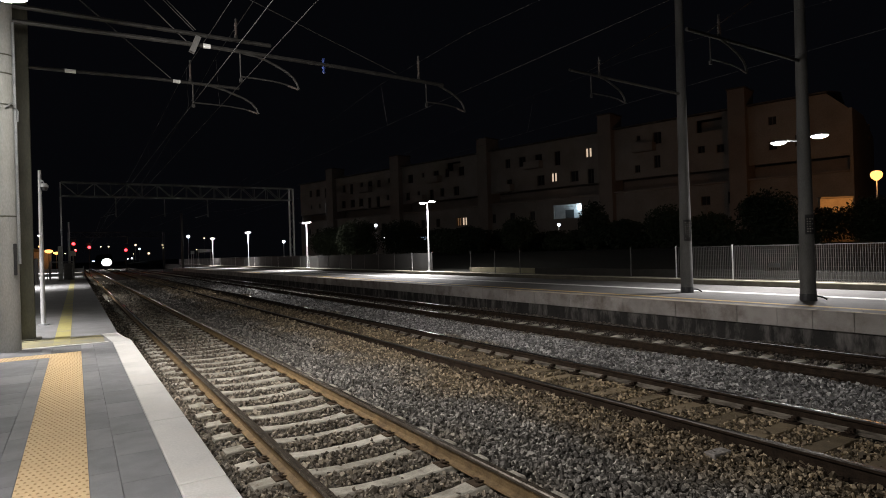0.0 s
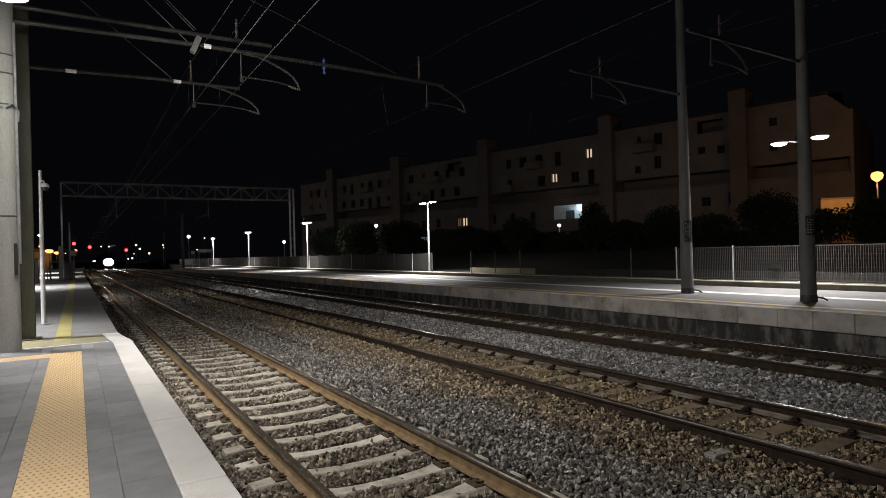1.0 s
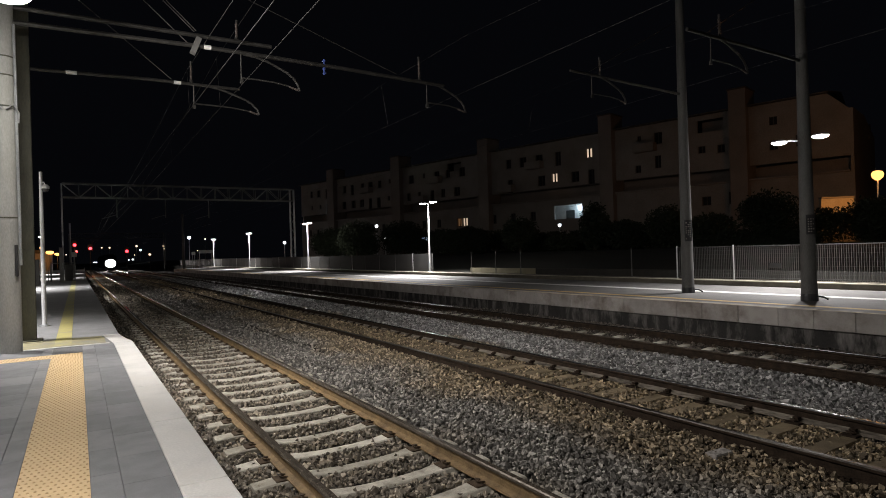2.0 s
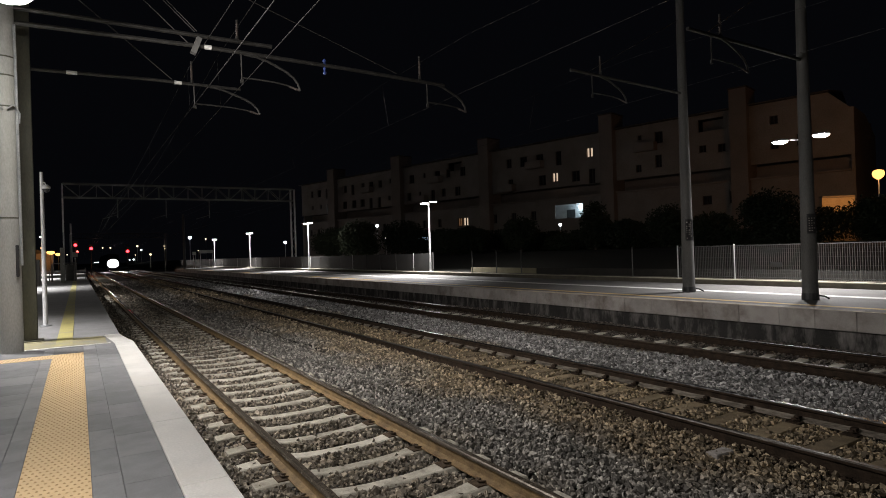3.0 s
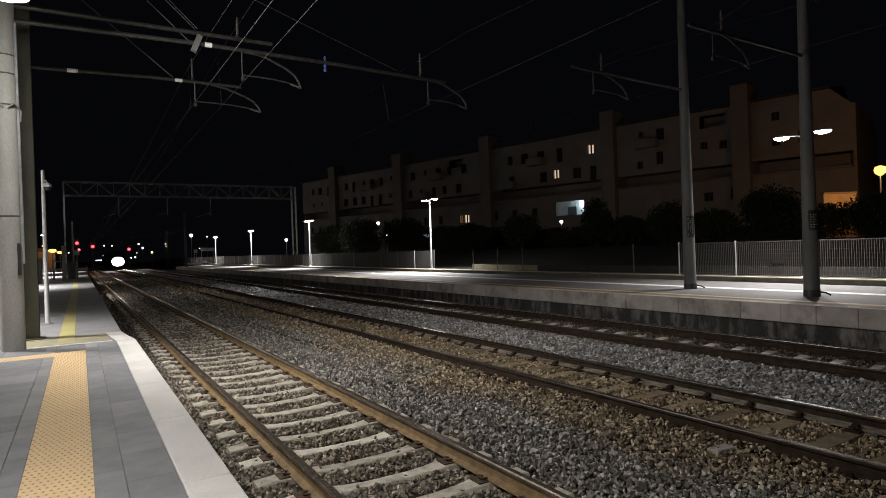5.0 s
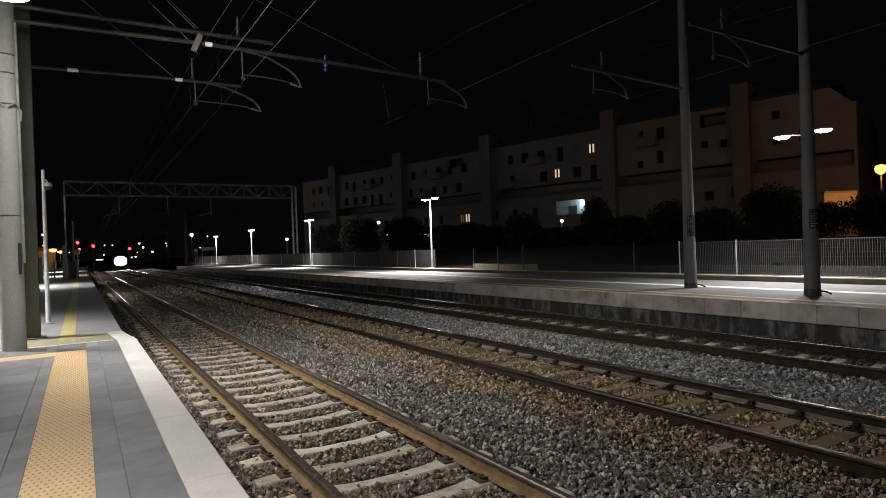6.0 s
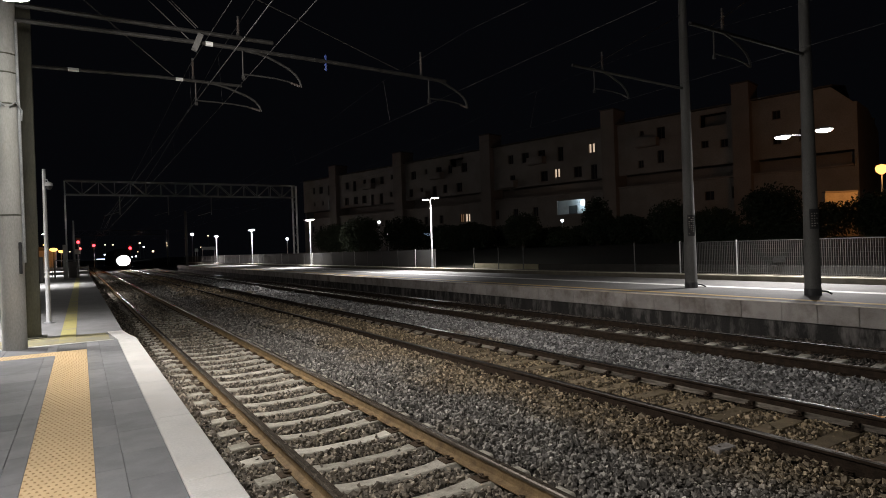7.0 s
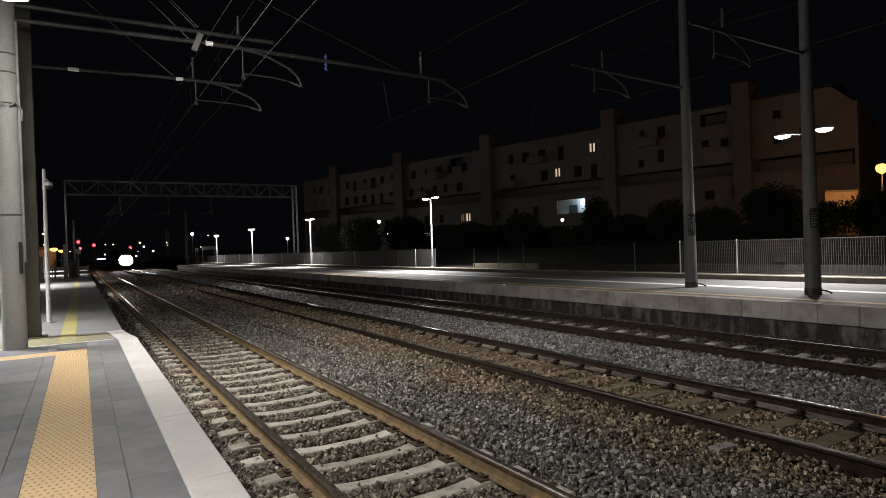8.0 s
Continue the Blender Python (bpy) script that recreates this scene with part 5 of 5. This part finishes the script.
# ragged evergreen hedge along the foot of the bank, and a bush before the terrace
def hedge(name, label, rows, seed, per_metre=1000):
    rng = np.random.default_rng(seed)
    h = thing(name, label, "hedge", (rows[0][0], rows[0][1], 1.5))
    base = np.array([rows[0][0], rows[0][1], 1.5])
    cs = []
    for (x0, y0, h0), (x1, y1, h1) in zip(rows, rows[1:]):
        n = int(per_metre * math.hypot(x1 - x0, y1 - y0))
        u = rng.random(n)
        d = x0 + (x1 - x0) * u, y0 + (y1 - y0) * u
        top = (h0 + (h1 - h0) * u) * (0.88 + 0.10 * np.sin(d[1] * 2.1 + 0.7) + 0.07 * np.sin(d[1] * 5.3) + 0.05 * np.sin(d[1] * 11.0))
        z = top * np.sqrt(rng.random(n))
        cs.append(np.stack([d[0] + rng.normal(0, 0.45, n), d[1] + rng.normal(0, 0.3, n), 1.5 + z], -1))
    c = np.concatenate(cs) - base
    n = len(c)
    u = rng.normal(0, 1, (n, 3))
    u /= np.linalg.norm(u, axis=1)[:, None]
    w = np.cross(u, rng.normal(0, 1, (n, 3)))
    w /= np.linalg.norm(w, axis=1)[:, None]
    size = rng.uniform(0.07, 0.15, (n, 1))
    verts = np.stack([c - u * size, c + w * size * 0.5, c + u * size, c - w * size * 0.5], 1).reshape(-1, 3)
    me = bpy.data.meshes.new("foliage")
    me.from_pydata(verts.tolist(), [], np.arange(4 * n).reshape(-1, 4).tolist())
    me.materials.append(LEAF)
    new("foliage", me).parent = h
    for i in range(0, len(rows) - 1):
        x0, y0, h0 = rows[i]
        part("stem", tube(bmesh.new(), [(x0 - base[0], y0 - base[1], -0.1), (x0 - base[0] + 0.1, y0 - base[1], h0 * 0.7)], 0.07, 6, 0.02), BARK, h)


hedge("hedge", "dark ragged evergreen hedge along the foot of the bank", [(38.2, 19.5, 1.2), (37.9, 25.0, 1.3), (38.2, 31.0, 1.5), (37.8, 37.0, 1.75), (38.1, 43.0, 2.1), (38.0, 50.0, 2.5), (37.8, 58.0, 2.9), (38.2, 68.0, 3.4), (38.0, 78.0, 3.8)], 31)
hedge("hedge", "dark bush in front of a rendered terrace wall", [(44.6, 23.4, 2.3), (44.0, 22.3, 2.65), (43.6, 21.2, 2.7), (43.2, 20.2, 2.5)], 32)

# ---------------------------------------------------------------- train
train = thing("train", "approaching passenger train with bright headlights", "train", (X2, 178, 0))
BODY = mat("train_paint", (0.01, 0.011, 0.014), (0.02, 0.021, 0.026), 1, 0.9, 0.02, coords="Object", fine=9, spec=0.1)
bm = bmesh.new()
outline = [(-1.4, 0.45), (1.4, 0.45), (1.45, 1.2), (1.42, 2.6), (1.25, 3.4), (0.9, 3.75), (-0.9, 3.75), (-1.25, 3.4), (-1.42, 2.6), (-1.45, 1.2)]
rings = []
for y, k, lift in ((0.0, 0.82, 0.0), (0.5, 0.95, 0.0), (1.4, 1.0, 0.0), (26, 1.0, 0.0)):
    rings.append([bm.verts.new((x * k, y + max(0, z - 1.6) * (0.45 if y < 1 else 0), z)) for x, z in outline])
for a, b in zip(rings, rings[1:]):
    for i in range(10):
        bm.faces.new((a[i], a[(i + 1) % 10], b[(i + 1) % 10], b[i]))
bm.faces.new(rings[0][::-1])
bm.faces.new(rings[-1])
part("body", bm, BODY, train)
bm = bmesh.new()
extruded(bm, [(-1.45, 0.45), (1.45, 0.45), (1.42, 2.6), (0.9, 3.75), (-0.9, 3.75), (-1.42, 2.6)], 26.6, 52)
part("carriage", bm, BODY, train)
bm = bmesh.new()
v = [bm.verts.new(p) for p in ((-1.0, 0.12, 1.95), (1.0, 0.12, 1.95), (0.9, 0.62, 3.05), (-0.9, 0.62, 3.05))]
bm.faces.new(v)
bmesh.ops.solidify(bm, geom=list(bm.faces), thickness=0.05)
part("windscreen", bm, BLACK, train)
# Discs oversized to give the glare a shape; housings keep glow off the body.
for x, z, r in ((-0.2, 1.6, 0.88), (0.2, 1.6, 0.88)):
    bm = bmesh.new()
    turned(bm, [(r * 1.03, -0.7), (r * 1.03, 0.0)], 20, Matrix.Translation((x, -0.1 - 0.03 * (x > 0), z)) @ Matrix.Rotation(radians(90), 4, "X"))
    housing = part("headlight_housing", bm, BLACK, train)
    bm = bmesh.new()
    turned(bm, [(r, 0), (r * 0.6, 0.004), (0.02, 0.005)], 20, Matrix.Translation((x, -0.103 - 0.03 * (x > 0), z)) @ Matrix.Rotation(radians(90), 4, "X"))
    part("headlight", bm, HEADLIGHT, housing, "white headlight disc, oversized to stand for its glare", smooth=True)
for x in (-0.75, 0.75):
    for y in (3.0, 5.4, 20.5, 23.0, 30, 32.4, 46, 48.4):
        bm = bmesh.new()
        turned(bm, [(0.44, -0.06), (0.46, -0.05), (0.46, 0.05), (0.44, 0.06)], 18, Matrix.Translation((x, y, 0.46)) @ Matrix.Rotation(radians(90), 4, "Y"))
        part("wheel", bm, DARK_MAST, train)

# ---------------------------------------------------------------- ballast stones
def stones(name, y0, y1, pitch, size, seed, label, corners=8):
    """Angular crushed stone strewn over the bed, leaving the sleepers' tops clear."""
    rng = np.random.default_rng(seed)
    gx, gy = np.meshgrid(np.arange(0.84, 13.25, pitch), np.arange(y0, y1, pitch))
    x, y = gx.ravel() + rng.uniform(-0.6, 0.6, gx.size) * pitch, gy.ravel() + rng.uniform(-0.6, 0.6, gx.size) * pitch
    keep = (x > 0.84) & (x < 13.25)
    x, y = x[keep], y[keep]
    base = np.interp(x, [0.83, 1.3, 1.9, 1.97, 3.1, 3.15, 3.8, 4.4, 5.0, 5.25, 5.85, 6.1, 7.4, 7.7, 8.6, 9.2, 9.6, 10.0, 10.22, 10.5, 11.36, 11.5, 12.0, 13.2], [-0.225, -0.215, -0.22, -0.216, -0.22, -0.225, -0.222, -0.22, -0.22, -0.19, -0.185, -0.203, -0.203, -0.185, -0.22, -0.22, -0.2, -0.195, -0.255, -0.25, -0.245, -0.165, -0.2, -0.28])
    hump = 0.035 * np.sin(x * 1.7 + 0.6 * np.sin(y * 0.4)) * np.sin(y * 0.55 + 1.3) + 0.02 * np.sin(x * 4.1 + y * 2.3)
    ok = np.ones(len(x), bool)
    lowered = np.zeros(len(x))
    for xc, half, cover in ((X1, 1.22, 0.02), (X2, 1.32, 0.8), (X3, 1.22, 0.95)):
        phase = np.abs((y - FIRST[xc] + SLEEPER_STEP / 2) % SLEEPER_STEP - SLEEPER_STEP / 2)
        inside = np.abs(x - xc) < half
        on = inside & (phase < 0.135)
        ok &= ~(on & (rng.random(len(x)) > cover * (np.abs(x - xc) > 0.85) + 0.1 * (xc == X2) + (0.12 if xc == X1 else 0.75) * (x - xc > 1.03) + 0.75 * (xc - x > 1.19) + 0.25 * (xc - x > 0.95) + 0.02))
        ok |= inside & (x - xc > 0.5) & (x - xc < 0.68) & (xc == X3) & (rng.random(len(x)) < 0.9)
        near_rail = np.abs(np.abs(x - xc) - GAUGE) < 0.1
        ok &= ~near_rail | (rng.random(len(x)) < np.where((xc == X2) & (x < xc), 0.8, 0.3))
        lowered = np.where(inside, 1.0, lowered)
    base = base + 0.035 * (np.abs(X2 - GAUGE - 0.08 - x) < 0.09)
    hump = np.where(lowered > 0, hump * 0.35, np.maximum(hump, -0.02) + 0.02)
    heap = np.clip((y - 9) / 5, 0, 1)
    hump = hump + heap * (0.07 * ((x > 4.7) & (x < 5.86)) + 0.03 * ((x > 6.1) & (x < 7.4)))
    x, y, base = x[ok], y[ok], (base + hump)[ok]
    n = len(x)
    if corners == 8:
        shape = np.array([(a, b, c) for c in (-1, 1) for b in (-1, 1) for a in (-1, 1)], float) * 0.8
        tri = np.array([(0, 2, 1), (1, 2, 3), (4, 5, 6), (5, 7, 6), (0, 1, 4), (1, 5, 4), (2, 6, 3), (3, 6, 7), (0, 4, 2), (2, 4, 6), (1, 3, 5), (3, 7, 5)])
    else:
        shape = np.array([(1, 0, 0), (-1, 0, 0), (0, 1, 0), (0, -1, 0), (0, 0, 1), (0, 0, -1)]) * 1.2
        tri = np.array([(0, 2, 4), (2, 1, 4), (1, 3, 4), (3, 0, 4), (2, 0, 5), (1, 2, 5), (3, 1, 5), (0, 3, 5)])
    k = len(shape)
    v = shape[None] * rng.uniform(0.68, 1.26, (n, k, 1)) * rng.uniform(0.75, 1.2, (n, k, 3))
    s = size * np.where((x > 8.2) & (x < 9.9), 1.3, 1.0)[:, None, None] * rng.lognormal(0, 0.22, (n, 1, 1)) * rng.uniform(0.45, 1.4, (n, 1, 3)) * 0.5
    v = v * s
    q = rng.normal(0, 1, (n, 4))
    q /= np.linalg.norm(q, axis=1)[:, None]
    a, b, c, d = q.T
    rot = np.stack([np.stack([1 - 2 * (c * c + d * d), 2 * (b * c - a * d), 2 * (b * d + a * c)], -1), np.stack([2 * (b * c + a * d), 1 - 2 * (b * b + d * d), 2 * (c * d - a * b)], -1), np.stack([2 * (b * d - a * c), 2 * (c * d + a * b), 1 - 2 * (b * b + c * c)], -1)], 1)
    v = np.einsum("nij,nkj->nki", rot, v)
    v += np.stack([x, y, base + rng.uniform(-0.03, 0.026, n)], -1)[:, None]
    f = (tri[None] + k * np.arange(n)[:, None, None]).reshape(-1)
    me = bpy.data.meshes.new(name)
    me.vertices.add(k * n)
    me.vertices.foreach_set("co", v.reshape(-1).astype(np.float32))
    me.loops.add(len(f))
    me.loops.foreach_set("vertex_index", f.astype(np.int32))
    me.polygons.add(len(f) // 3)
    me.polygons.foreach_set("loop_start", np.arange(0, len(f), 3, dtype=np.int32))
    me.update(calc_edges=True)
    me.shade_flat()
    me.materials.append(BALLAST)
    return tagged(new(name, me), label, "ballast", "", "stuff")


stones("ballast", -24, -8, 0.12, 0.12, 1, "loose grey crushed stones further along the tracks", 6)
stones("ballast", -8, 1.5, 0.056, 0.06, 2, "loose angular grey crushed stones between the tracks", 6)
stones("ballast", 1.5, 7.2, 0.0315, 0.036, 3, "loose angular grey crushed stones between the rails", 8)
stones("ballast", 7.2, 17, 0.0365, 0.041, 4, "loose angular grey crushed stones between the tracks", 6)
stones("ballast", 17, 36, 0.062, 0.065, 5, "loose grey crushed stones further along the tracks", 6)
stones("ballast", 36, 75, 0.13, 0.12, 6, "dark crushed stones far along the tracks", 6)


# ---------------------------------------------------------------- what moves
def motions():
    rows = []
    for t, y in ((0.0, 178.0), (1.0, 170.3), (2.0, 162.6), (3.0, 155.0), (4.0, 147.5), (5.0, 140.1), (6.0, 132.8), (7.0, 125.7), (8.0, 118.8)):
        rows.append((t, pose(X2, y, 0)))
    walk(train, rows)


motions()
